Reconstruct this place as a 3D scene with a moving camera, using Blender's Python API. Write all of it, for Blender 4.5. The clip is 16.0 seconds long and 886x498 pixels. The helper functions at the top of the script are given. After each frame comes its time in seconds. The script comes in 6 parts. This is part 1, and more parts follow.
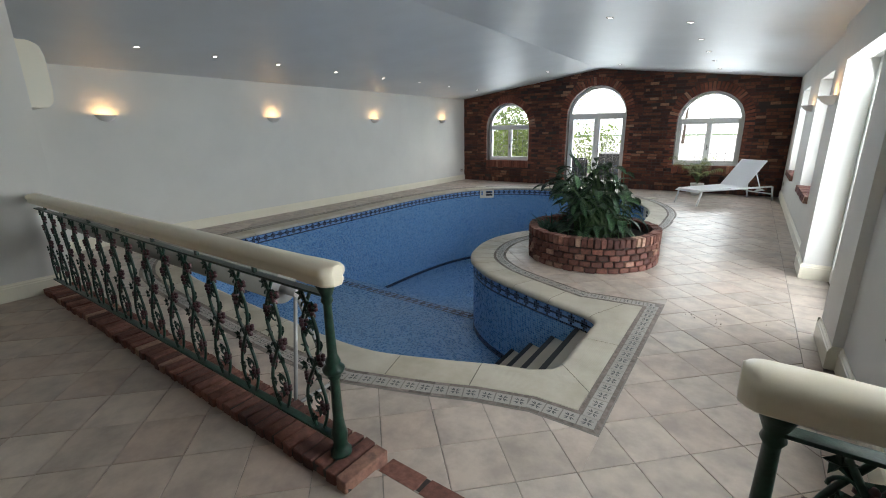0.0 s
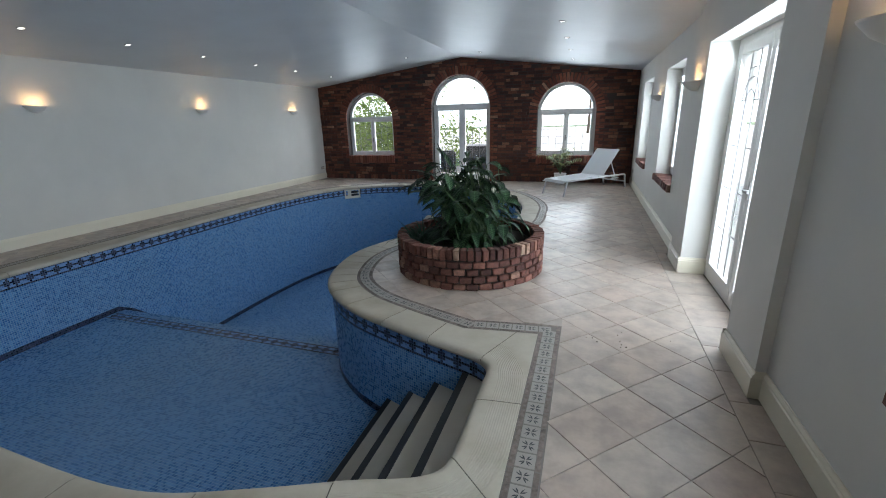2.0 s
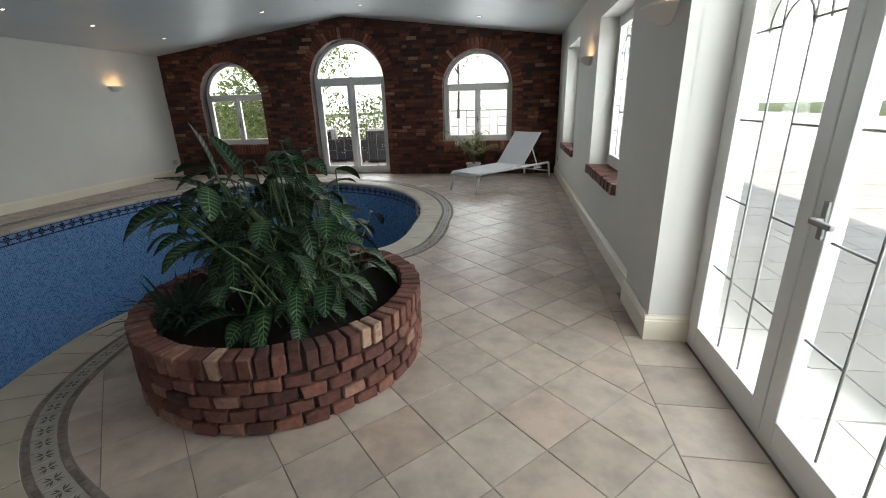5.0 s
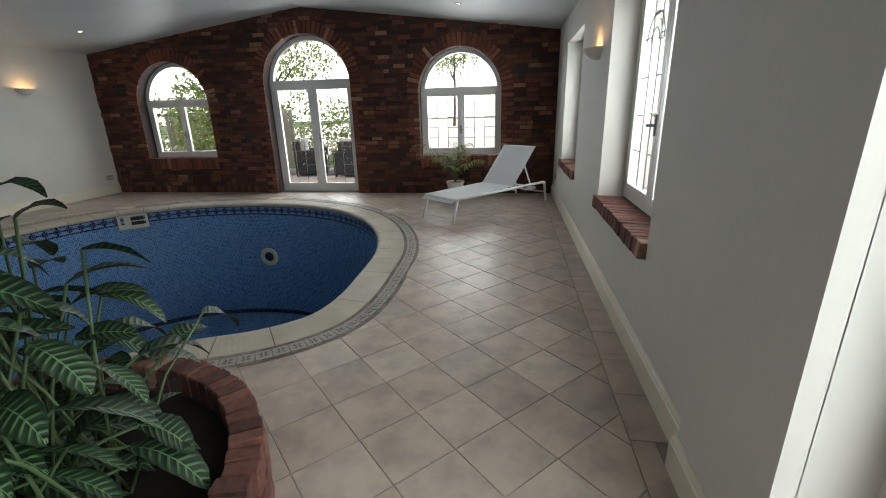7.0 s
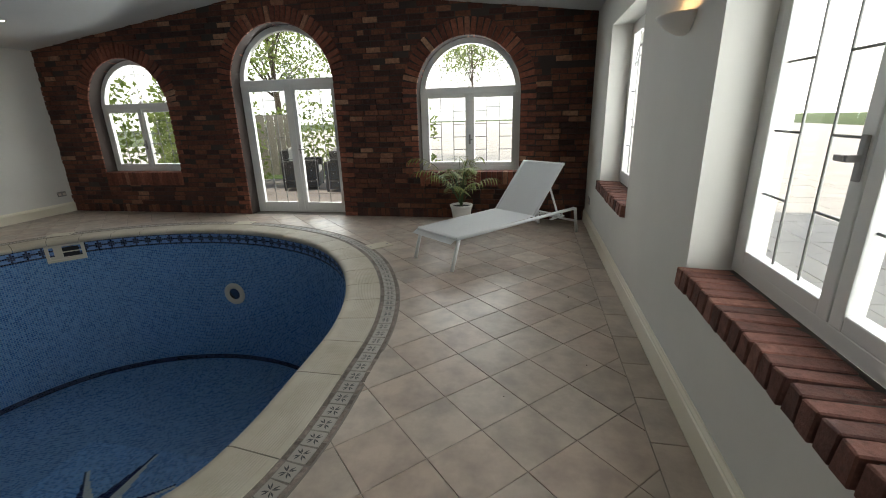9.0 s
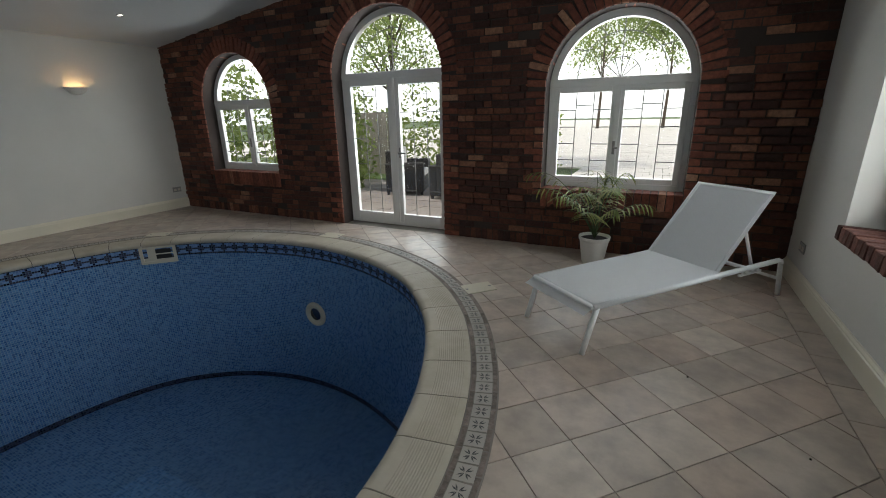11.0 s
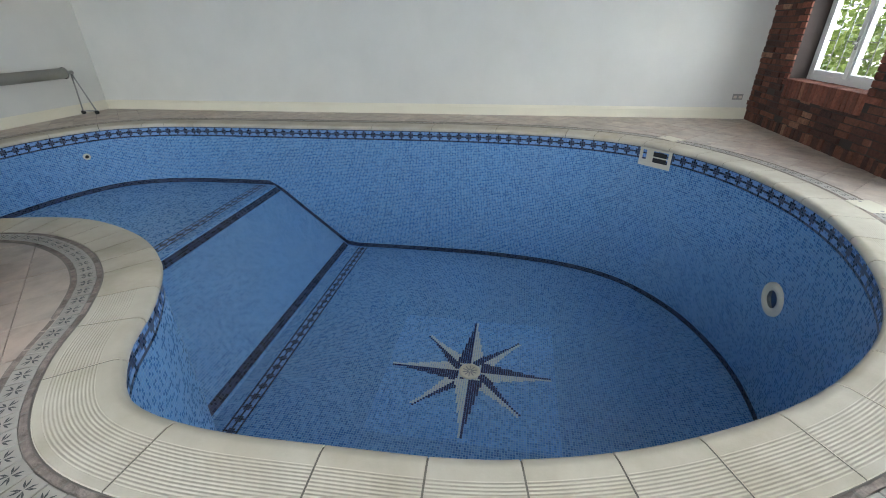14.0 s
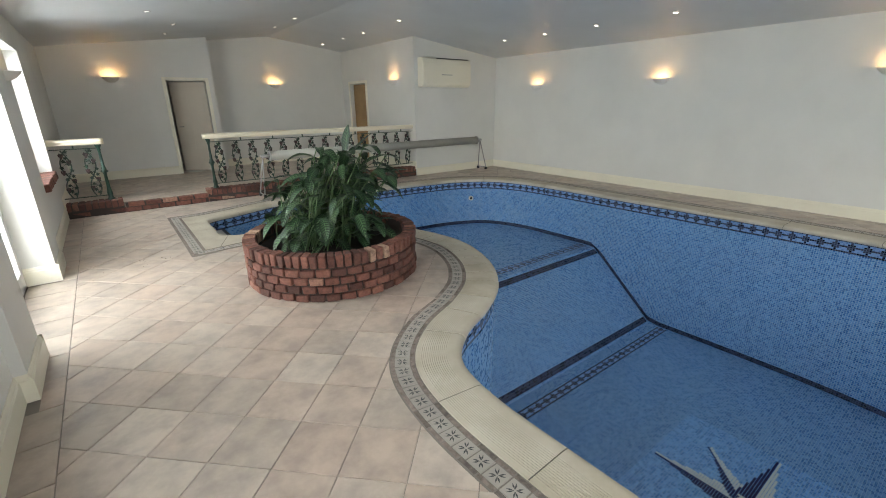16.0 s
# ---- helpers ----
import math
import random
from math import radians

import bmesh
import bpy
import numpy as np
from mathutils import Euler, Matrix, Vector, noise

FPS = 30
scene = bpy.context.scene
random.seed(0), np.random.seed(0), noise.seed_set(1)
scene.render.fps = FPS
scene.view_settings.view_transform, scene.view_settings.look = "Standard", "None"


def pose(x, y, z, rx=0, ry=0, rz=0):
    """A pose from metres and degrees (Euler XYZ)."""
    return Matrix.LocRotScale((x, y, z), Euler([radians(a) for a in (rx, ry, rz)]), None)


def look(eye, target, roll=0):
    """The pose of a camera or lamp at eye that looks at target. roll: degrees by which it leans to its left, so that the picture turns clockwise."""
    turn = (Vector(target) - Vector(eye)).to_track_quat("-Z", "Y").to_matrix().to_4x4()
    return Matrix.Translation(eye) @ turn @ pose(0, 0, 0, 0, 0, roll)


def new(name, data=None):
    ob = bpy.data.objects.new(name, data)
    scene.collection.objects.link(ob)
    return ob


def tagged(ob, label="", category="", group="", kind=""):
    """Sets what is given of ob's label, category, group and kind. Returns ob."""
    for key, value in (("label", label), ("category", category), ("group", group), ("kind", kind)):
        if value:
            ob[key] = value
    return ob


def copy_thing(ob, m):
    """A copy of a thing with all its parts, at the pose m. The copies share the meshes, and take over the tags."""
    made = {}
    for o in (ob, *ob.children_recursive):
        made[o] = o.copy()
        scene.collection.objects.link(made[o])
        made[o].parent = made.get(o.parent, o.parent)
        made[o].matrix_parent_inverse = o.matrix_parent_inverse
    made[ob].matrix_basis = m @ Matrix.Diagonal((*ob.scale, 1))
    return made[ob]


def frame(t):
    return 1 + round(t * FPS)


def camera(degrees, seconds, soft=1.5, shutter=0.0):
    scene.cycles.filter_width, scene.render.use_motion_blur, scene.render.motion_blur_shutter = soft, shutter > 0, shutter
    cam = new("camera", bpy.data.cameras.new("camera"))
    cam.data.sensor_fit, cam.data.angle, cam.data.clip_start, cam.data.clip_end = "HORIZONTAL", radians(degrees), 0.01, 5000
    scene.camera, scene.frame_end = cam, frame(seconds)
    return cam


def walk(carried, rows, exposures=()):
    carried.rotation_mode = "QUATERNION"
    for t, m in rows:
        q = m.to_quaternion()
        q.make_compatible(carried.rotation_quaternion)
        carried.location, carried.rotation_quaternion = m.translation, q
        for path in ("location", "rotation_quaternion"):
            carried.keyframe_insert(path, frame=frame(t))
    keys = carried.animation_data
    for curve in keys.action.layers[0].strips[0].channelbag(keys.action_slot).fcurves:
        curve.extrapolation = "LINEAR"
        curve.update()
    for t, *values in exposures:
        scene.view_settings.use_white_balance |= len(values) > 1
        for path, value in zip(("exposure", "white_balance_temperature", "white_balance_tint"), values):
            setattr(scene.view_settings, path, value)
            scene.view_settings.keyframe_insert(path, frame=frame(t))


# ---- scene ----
cam = camera(92.0, 16.0, 1.0)
PATH = [
    (0, (0.437, 1.152, 1.666), (-0.677, 2.725, 1.132), -1.03),
    (0.5, (0.386, 1.368, 1.645), (-0.656, 2.988, 1.110), -1.22),
    (1, (0.315, 1.638, 1.628), (-0.624, 3.321, 1.091), -1.25),
    (1.5, (0.155, 1.931, 1.631), (-0.643, 3.681, 1.081), -1.29),
    (2, (0.064, 2.243, 1.625), (-0.545, 4.060, 1.052), -1.44),
    (2.5, (0.027, 2.591, 1.606), (-0.455, 4.442, 1.023), -1.49),
    (3, (0.030, 2.941, 1.516), (-0.389, 4.798, 0.902), -1.66),
    (3.5, (0.121, 3.345, 1.461), (-0.232, 5.207, 0.822), -1.89),
    (4, (0.170, 3.770, 1.461), (-0.156, 5.631, 0.806), -1.90),
    (6.5, (0.334, 5.775, 1.462), (0.044, 7.656, 0.847), -1.58),
    (7, (0.389, 6.175, 1.457), (0.089, 8.054, 0.843), -1.50),
    (7.5, (0.397, 6.592, 1.486), (0.090, 8.472, 0.876), -1.49),
    (8, (0.409, 7.009, 1.464), (0.088, 8.890, 0.865), -1.44),
    (10.5, (0.083, 8.799, 1.539), (-0.557, 10.594, 0.932), -1.50),
    (11, (-0.054, 9.112, 1.516), (-0.906, 10.818, 0.914), -1.22),
    (11.5, (-0.166, 9.463, 1.488), (-1.451, 10.872, 0.884), -1.28),
    (12, (-0.266, 9.685, 1.413), (-1.925, 10.627, 0.812), -1.01),
    (12.5, (-0.240, 9.983, 1.328), (-2.101, 10.352, 0.697), -1.45),
    (13, (-0.140, 10.159, 1.293), (-1.985, 10.222, 0.525), -0.86),
    (13.5, (-0.052, 10.298, 1.379), (-1.840, 10.185, 0.489), -0.82),
    (14, (-0.033, 10.472, 1.362), (-1.781, 10.167, 0.439), -0.88),
    (14.5, (0.042, 10.581, 1.414), (-1.632, 10.004, 0.485), -0.69),
    (15, (0.240, 10.671, 1.463), (-1.304, 9.785, 0.553), -0.68),
    (15.5, (0.394, 10.715, 1.537), (-0.988, 9.522, 0.719), -0.54),
    (16, (0.475, 10.801, 1.593), (-0.676, 9.297, 0.950), -0.61),
]
# the clip's camera opens up as it turns from the windows to the pool
EXPOSURES = [(0, 0.27, 6550, 10), (0.5, 0.19, 6350, 10), (2, -0.05, 6100, 10), (2.5, -0.10, 6000, 10), (3.5, -0.22, 6350, 10), (4, -0.36, 6800, 10), (6.5, -0.46, 6850, 10), (7.5, -0.46, 7100, 10), (8, -0.47, 7200, 10), (10.5, -0.75, 6900, 10), (11.2, -0.82, 6800, 10), (12, -0.56, 6700, 10), (12.5, 0.1, 6550, 10), (13, 0.48, 6500, 10), (14, 0.72, 6400, 10), (15, 0.68, 6700, 10), (16, 0.60, 6950, 10)]
walk(cam, [(t, look(eye, target, roll)) for t, eye, target, roll in PATH], EXPOSURES)

# ---- world, sun and exposure ----
world = bpy.data.worlds.new("sky")
scene.world = world
world.use_nodes = True
wn = world.node_tree.nodes
sky = wn.new("ShaderNodeTexSky")
sky.sky_type, sky.sun_disc = "NISHITA", False
sky.sun_elevation, sky.sun_rotation = radians(45), radians(260)
wn["Background"].inputs["Strength"].default_value = 0.15
world.node_tree.links.new(sky.outputs["Color"], wn["Background"].inputs["Color"])
sun = new("sun", bpy.data.lights.new("sun", "SUN"))
sun.data.energy, sun.data.angle, sun.data.color = 5.0, radians(0.5), (1.0, 0.95, 0.87)
sun.matrix_world = look((0, 0, 0), (math.cos(radians(10)), math.sin(radians(10)), -1.0))


def window_light(name, x, y, z, width, height, toward, watts):
    """The sky's light coming in through one opening."""
    lamp = bpy.data.lights.new(name, "AREA")
    lamp.shape, lamp.size, lamp.size_y, lamp.energy, lamp.color = "RECTANGLE", width * 1.05, height, watts, (0.84, 0.94, 1.0)
    ob = new(name, lamp)
    x, y, z = x - toward[0] * 0.14, y - toward[1] * 0.14, z + 0.12
    ob.matrix_world = look((x, y, z), (x + toward[0], y + toward[1], z - 0.35))
    return ob


DAY = 40.0
window_light("daylight", -6.05, 14.42, 1.5, 1.2, 1.6, (0, -1), DAY * 1.1)
window_light("daylight", -3.28, 14.42, 1.4, 1.5, 2.5, (0, -1), DAY * 2.1)
window_light("daylight", -0.51, 14.42, 1.5, 1.4, 1.7, (0, -1), DAY * 1.8)
for y0, y1, z0, z1, k in ((11.35, 12.8, 0.75, 2.3, 1), (8.56, 9.95, 0.75, 2.3, 1), (5.5, 7.1, 0.1, 2.2, 1.5), (2.5, 3.9, 0.75, 2.3, 1.6)):
    window_light("daylight", 1.47, (y0 + y1) / 2, (z0 + z1) / 2, y1 - y0, z1 - z0, (-1, 0), DAY * 1.45 * k)


# ---- node helpers and materials ----
class Mat:
    """A procedural material under construction."""

    def __init__(self, name, rough=0.6, metal=0.0, spec=0.5):
        self.m = bpy.data.materials.new(name)
        self.m.use_nodes = True
        self.t = self.m.node_tree
        self.b = self.t.nodes["Principled BSDF"]
        self.b.inputs["Roughness"].default_value = rough
        self.b.inputs["Metallic"].default_value = metal
        self.b.inputs["Specular IOR Level"].default_value = spec

    def node(self, kind, **inputs):
        n = self.t.nodes.new(kind)
        for k, v in inputs.items():
            self.put(n.inputs[k.replace("_", " ")], v)
        return n

    def put(self, socket, v):
        if isinstance(v, bpy.types.NodeSocket):
            self.t.links.new(v, socket)
        else:
            socket.default_value = v

    def math(self, op, a, b=0.0, c=0.0):
        n = self.t.nodes.new("ShaderNodeMath")
        n.operation = op
        for i, v in enumerate((a, b, c)):
            self.put(n.inputs[i], v)
        return n.outputs[0]

    def coords(self, kind="Object"):
        return self.t.nodes.new("ShaderNodeTexCoord").outputs[kind]

    def place(self):
        return self.t.nodes.new("ShaderNodeNewGeometry").outputs["Position"]

    def noise(self, vec, scale, detail=4.0, rough=0.55):
        n = self.t.nodes.new("ShaderNodeTexNoise")
        self.put(n.inputs["Vector"], vec)
        n.inputs["Scale"].default_value, n.inputs["Detail"].default_value, n.inputs["Roughness"].default_value = scale, detail, rough
        return n.outputs["Fac"]

    def ramp(self, fac, *stops):
        n = self.t.nodes.new("ShaderNodeValToRGB")
        e = n.color_ramp.elements
        while len(e) < len(stops):
            e.new(0.5)
        for el, (p, c) in zip(e, stops):
            el.position, el.color = p, (*c, 1)
        self.put(n.inputs[0], fac)
        return n.outputs[0]

    def mix(self, fac, a, b, blend="MIX"):
        n = self.t.nodes.new("ShaderNodeMix")
        n.data_type, n.blend_type = "RGBA", blend
        self.put(n.inputs[0], fac)
        for i, v in ((6, a), (7, b)):
            self.put(n.inputs[i], v if isinstance(v, bpy.types.NodeSocket) else (*v, 1))
        return n.outputs[2]

    def color(self, v):
        self.put(self.b.inputs["Base Color"], v if isinstance(v, bpy.types.NodeSocket) else (*v, 1))
        return self

    def rough(self, v):
        self.put(self.b.inputs["Roughness"], v)
        return self

    def bump(self, height, strength=0.3, dist=0.01):
        n = self.t.nodes.new("ShaderNodeBump")
        n.inputs["Strength"].default_value, n.inputs["Distance"].default_value = strength, dist
        self.put(n.inputs["Height"], height)
        self.t.links.new(n.outputs[0], self.b.inputs["Normal"])
        return self

    def rand(self):
        return self.t.nodes.new("ShaderNodeObjectInfo").outputs["Random"]

    def island(self):
        return self.t.nodes.new("ShaderNodeNewGeometry").outputs["Random Per Island"]


def painted(name, c, rough=0.6, grain=60, depth=0.15, vary=0.04):
    m = Mat(name, rough)
    p = m.place()
    f = m.noise(p, 1.3, 5)
    lo = tuple(max(0, k * (1 - vary * 2)) for k in c)
    m.color(m.ramp(f, (0.3, lo), (0.7, c)))
    m.bump(m.noise(p, grain, 3), depth, 0.003)
    return m.m


M_PLASTER = painted("white_plaster", (0.68, 0.665, 0.625), 0.75, 45, 0.12)
M_CEILING = painted("ceiling_paint", (0.57, 0.595, 0.61), 0.48, 30, 0.08)
M_TRIM = painted("cream_gloss_paint", (0.78, 0.73, 0.60), 0.35, 20, 0.05)
M_UPVC = painted("white_frame_plastic", (0.80, 0.80, 0.78), 0.3, 15, 0.03, 0.02)
M_RAILWOOD = painted("cream_painted_timber", (0.80, 0.72, 0.56), 0.3, 25, 0.06)
M_SCONCE = painted("white_ceramic", (0.80, 0.78, 0.74), 0.5, 40, 0.05)
M_WHITE_METAL = painted("white_powder_coat", (0.82, 0.83, 0.84), 0.35, 80, 0.05, 0.02)
M_GREY_PIPE = painted("grey_reel_cover", (0.36, 0.35, 0.31), 0.55, 14, 0.3, 0.15)
M_STEEL = painted("dull_steel", (0.30, 0.29, 0.28), 0.4, 90, 0.05)
M_DARK = painted("dark_void", (0.015, 0.015, 0.017), 0.8)
M_RUBBER = painted("black_rubber", (0.02, 0.02, 0.02), 0.7)
M_LEAD = painted("lead_came", (0.24, 0.24, 0.23), 0.5)
M_CREAM_PLASTIC = painted("cream_pool_plastic", (0.66, 0.61, 0.49), 0.4, 30, 0.06, 0.08)
M_GROUT = painted("tile_grout", (0.27, 0.24, 0.21), 0.9, 90, 0.3, 0.15)
M_JOINT = painted("dark_slab_joint", (0.17, 0.15, 0.125), 0.95, 90, 0.3, 0.15)
M_MORTAR = painted("dark_mortar", (0.060, 0.045, 0.040), 0.95, 60, 0.5, 0.2)
M_OAK = painted("oak_door_veneer", (0.42, 0.26, 0.12), 0.45, 20, 0.1, 0.2)
M_DOORPAINT = painted("pale_door_paint", (0.60, 0.53, 0.44), 0.45)


def green_iron():
    m = Mat("dark_green_painted_iron", 0.35)
    p = m.place()
    m.color(m.ramp(m.noise(p, 40), (0.35, (0.004, 0.019, 0.012)), (0.7, (0.010, 0.046, 0.028))))
    m.bump(m.noise(p, 120), 0.4, 0.002)
    return m.m


def grape_iron():
    m = Mat("dull_maroon_painted_iron", 0.45)
    m.color(m.ramp(m.noise(m.place(), 60), (0.35, (0.03, 0.008, 0.012)), (0.7, (0.09, 0.03, 0.035))))
    return m.m


M_IRON, M_GRAPE = green_iron(), grape_iron()


def tile_stone():
    """Honed beige and pinkish floor tiles, each a little different, with grey wear."""
    m = Mat("honed_beige_floor_tile", 0.4)
    p, r = m.place(), m.rand()
    shift = m.node("ShaderNodeVectorMath")
    shift.operation = "ADD"
    m.put(shift.inputs[0], p)
    comb = m.node("ShaderNodeCombineXYZ")
    m.put(comb.inputs[0], m.math("MULTIPLY", r, 37.0))
    m.put(comb.inputs[2], m.math("MULTIPLY", r, 19.0))
    m.put(shift.inputs[1], comb.outputs[0])
    v = shift.outputs[0]
    base = m.ramp(r, (0.0, (0.425, 0.355, 0.30)), (0.35, (0.505, 0.43, 0.365)), (0.65, (0.485, 0.385, 0.32)), (1.0, (0.56, 0.485, 0.415)))
    cloud = m.ramp(m.noise(v, 5.5, 6, 0.6), (0.34, (0.74, 0.72, 0.72)), (0.62, (1.04, 1.02, 1.0)))
    c = m.mix(1.0, base, cloud, "MULTIPLY")
    stain = m.math("MULTIPLY", m.ramp(m.noise(p, 1.6, 5, 0.62), (0.55, (0, 0, 0)), (0.75, (1, 1, 1))), m.noise(v, 24, 5))
    c = m.mix(m.math("MULTIPLY", stain, 0.62), c, (0.2, 0.19, 0.185))
    m.color(c)
    m.rough(m.ramp(m.noise(v, 9, 4), (0.3, (0.30, 0.30, 0.30)), (0.75, (0.52, 0.52, 0.52))))
    m.bump(m.noise(v, 22, 5), 0.18, 0.004)
    return m.m


def brick(name, lo, mid, hi, pale, per_island):
    """Rough faced brick, each one of its own shade."""
    m = Mat(name, 0.88)
    p = m.place()
    r = m.island() if per_island else m.rand()
    c = m.ramp(r, (0.0, lo), (0.5, mid), (0.93, hi), (1.0, pale))
    n = m.noise(p, 28, 6, 0.65)
    c = m.mix(1.0, c, m.ramp(n, (0.3, (0.55, 0.52, 0.52)), (0.66, (1.12, 1.08, 1.05))), "MULTIPLY")
    c = m.mix(m.ramp(m.noise(p, 11, 4), (0.62, (0, 0, 0)), (0.74, (0.55, 0.55, 0.55))), c, (0.06, 0.045, 0.04))
    m.color(c)
    m.bump(m.noise(p, 55, 6, 0.7), 0.75, 0.008)
    return m.m


WALL_SHADES = ((0.042, 0.019, 0.015), (0.105, 0.038, 0.025), (0.185, 0.070, 0.042), (0.34, 0.19, 0.12))
RED_SHADES = ((0.080, 0.034, 0.027), (0.165, 0.066, 0.050), (0.255, 0.112, 0.082), (0.44, 0.30, 0.22))
M_BRICK_WALL = brick("dark_rustic_brick", *WALL_SHADES, False)
M_BRICK_WALL_JOINED = brick("dark_rustic_brick_joined", *WALL_SHADES, True)
M_BRICK_RED = brick("red_rustic_brick", *RED_SHADES, False)
M_TILE = tile_stone()


def coping_stone(name, ribbed):
    m = Mat(name, 0.62)
    p = m.place()
    c = m.ramp(m.noise(p, 3.2, 6, 0.6), (0.3, (0.38, 0.325, 0.235)), (0.7, (0.54, 0.485, 0.39)))
    c = m.mix(m.math("MULTIPLY", m.rand(), 0.35), c, (0.56, 0.52, 0.45))
    m.color(c)
    grain = m.noise(p, 60, 4)
    if ribbed:
        uv = m.node("ShaderNodeSeparateXYZ")
        m.put(uv.inputs[0], m.coords("UV"))
        wave = m.math("SINE", m.math("MULTIPLY", uv.outputs[1], 2 * math.pi / 0.0135))
        inside = m.math("MULTIPLY", m.math("GREATER_THAN", uv.outputs[1], 0.06), m.math("LESS_THAN", uv.outputs[1], 0.238))
        m.bump(m.math("ADD", m.math("MULTIPLY", m.math("MULTIPLY", wave, inside), 0.9), m.math("MULTIPLY", grain, 0.3)), 0.4, 0.0035)
    else:
        m.bump(grain, 0.25, 0.004)
    return m.m


M_COPING, M_COPING_RIB = coping_stone("cream_coping_stone", False), coping_stone("cream_ribbed_coping_stone", True)


def mosaic(name, kind):
    """Glass mosaic of 25 mm squares on the UV in metres. kind: plain, band (a patterned course), line (two dark courses)."""
    m = Mat(name, 0.22)
    uv = m.node("ShaderNodeSeparateXYZ")
    m.put(uv.inputs[0], m.coords("UV"))
    gx, gy = m.math("MULTIPLY", uv.outputs[0], 40.0), m.math("MULTIPLY", uv.outputs[1], 40.0)
    cx, cy = m.math("FLOOR", gx), m.math("FLOOR", gy)
    cell = m.node("ShaderNodeCombineXYZ")
    m.put(cell.inputs[0], cx)
    m.put(cell.inputs[1], cy)
    wn_ = m.node("ShaderNodeTexWhiteNoise")
    m.put(wn_.inputs["Vector"], cell.outputs[0])
    rnd = wn_.outputs["Value"]
    k = 1.3 if kind == "pale" else 1.0
    blues = m.ramp(rnd, *((p, tuple(k * q for q in col)) for p, col in ((0.0, (0.036, 0.125, 0.32)), (0.25, (0.052, 0.175, 0.41)), (0.8, (0.074, 0.225, 0.48)), (1.0, (0.11, 0.29, 0.55)))))
    dark = m.ramp(rnd, (0.0, (0.003, 0.004, 0.02)), (1.0, (0.01, 0.014, 0.06)))
    c = blues
    if kind == "band":
        # small crosses strung on a dark line between two dark rows
        a, r = m.math("FLOORED_MODULO", cx, 6.0), m.math("FLOORED_MODULO", cy, 7.0)
        da, dr = m.math("ABSOLUTE", m.math("SUBTRACT", a, 2.0)), m.math("ABSOLUTE", m.math("SUBTRACT", r, 3.0))
        arm = m.math("LESS_THAN", dr, 0.5)
        stem = m.math("MULTIPLY", m.math("LESS_THAN", da, 0.5), m.math("LESS_THAN", dr, 2.5))
        heart = m.math("MULTIPLY", m.math("LESS_THAN", da, 1.5), m.math("LESS_THAN", dr, 1.5))
        edge = m.math("GREATER_THAN", dr, 2.5)
        mask = m.math("MAXIMUM", m.math("MAXIMUM", arm, stem), m.math("MAXIMUM", heart, edge))
        c = m.mix(mask, m.mix(0.5, blues, (0.22, 0.32, 0.56)), dark)
    elif kind == "line":
        c = dark
    fx, fy = m.math("FRACT", gx), m.math("FRACT", gy)
    near = m.math("MINIMUM", m.math("MINIMUM", fx, m.math("SUBTRACT", 1.0, fx)), m.math("MINIMUM", fy, m.math("SUBTRACT", 1.0, fy)))
    grout = m.math("LESS_THAN", near, 0.085)
    c = m.mix(m.math("MULTIPLY", grout, {"band": 0.32, "line": 0.18}.get(kind, 0.9)), c, (0.27, 0.40, 0.54))
    worn = m.noise(m.place(), 1.7, 5, 0.6)
    c = m.mix(m.math("MULTIPLY", m.ramp(worn, (0.5, (0, 0, 0)), (0.72, (1, 1, 1))), 0.02 if kind in ("band", "line") else 0.16), c, (0.22, 0.36, 0.54))
    m.color(c)
    m.rough(m.math("ADD", m.math("MULTIPLY", rnd, 0.2), m.math("MULTIPLY_ADD", grout, 0.4, 0.2)))
    m.bump(m.math("ADD", m.math("SUBTRACT", 1.0, grout), m.math("MULTIPLY", rnd, 0.2)), 0.15, 0.0015)
    return m.m


M_MOSAIC, M_MOSAIC_BAND, M_MOSAIC_LINE = mosaic("blue_glass_mosaic", "plain"), mosaic("patterned_mosaic_band", "band"), mosaic("dark_mosaic_line", "line")
M_MOSAIC_SHEET = mosaic("paler_blue_glass_mosaic", "pale")
M_MOSAIC_DARK = painted("navy_mosaic", (0.010, 0.009, 0.06), 0.25)
M_MOSAIC_PALE = painted("pale_grey_mosaic", (0.52, 0.57, 0.54), 0.3)


def leaf_material():
    """Prayer plant leaf: dark edge, pale feathering along the side veins."""
    m = Mat("feathered_green_leaf", 0.45, spec=0.35)
    uv = m.node("ShaderNodeSeparateXYZ")
    m.put(uv.inputs[0], m.coords("UV"))
    across = m.math("ABSOLUTE", m.math("SUBTRACT", m.math("MULTIPLY", uv.outputs[0], 2.0), 1.0))
    wave = m.math("SINE", m.math("SUBTRACT", m.math("MULTIPLY", uv.outputs[1], 62.0), m.math("MULTIPLY", across, 8.0)))
    strip = m.ramp(wave, (0.42, (0, 0, 0)), (0.72, (1, 1, 1)))
    inner = m.ramp(across, (0.5, (1, 1, 1)), (0.93, (0.0, 0.0, 0.0)))
    r = m.island()
    dark = m.ramp(r, (0.0, (0.004, 0.015, 0.006)), (1.0, (0.010, 0.034, 0.013)))
    pale = m.ramp(r, (0.0, (0.045, 0.105, 0.045)), (1.0, (0.095, 0.185, 0.075)))
    c = m.mix(m.math("MULTIPLY", strip, inner), dark, pale)
    m.color(m.mix(m.math("LESS_THAN", across, 0.045), c, (0.10, 0.19, 0.09)))
    m.bump(wave, 0.3, 0.004)
    return m.m


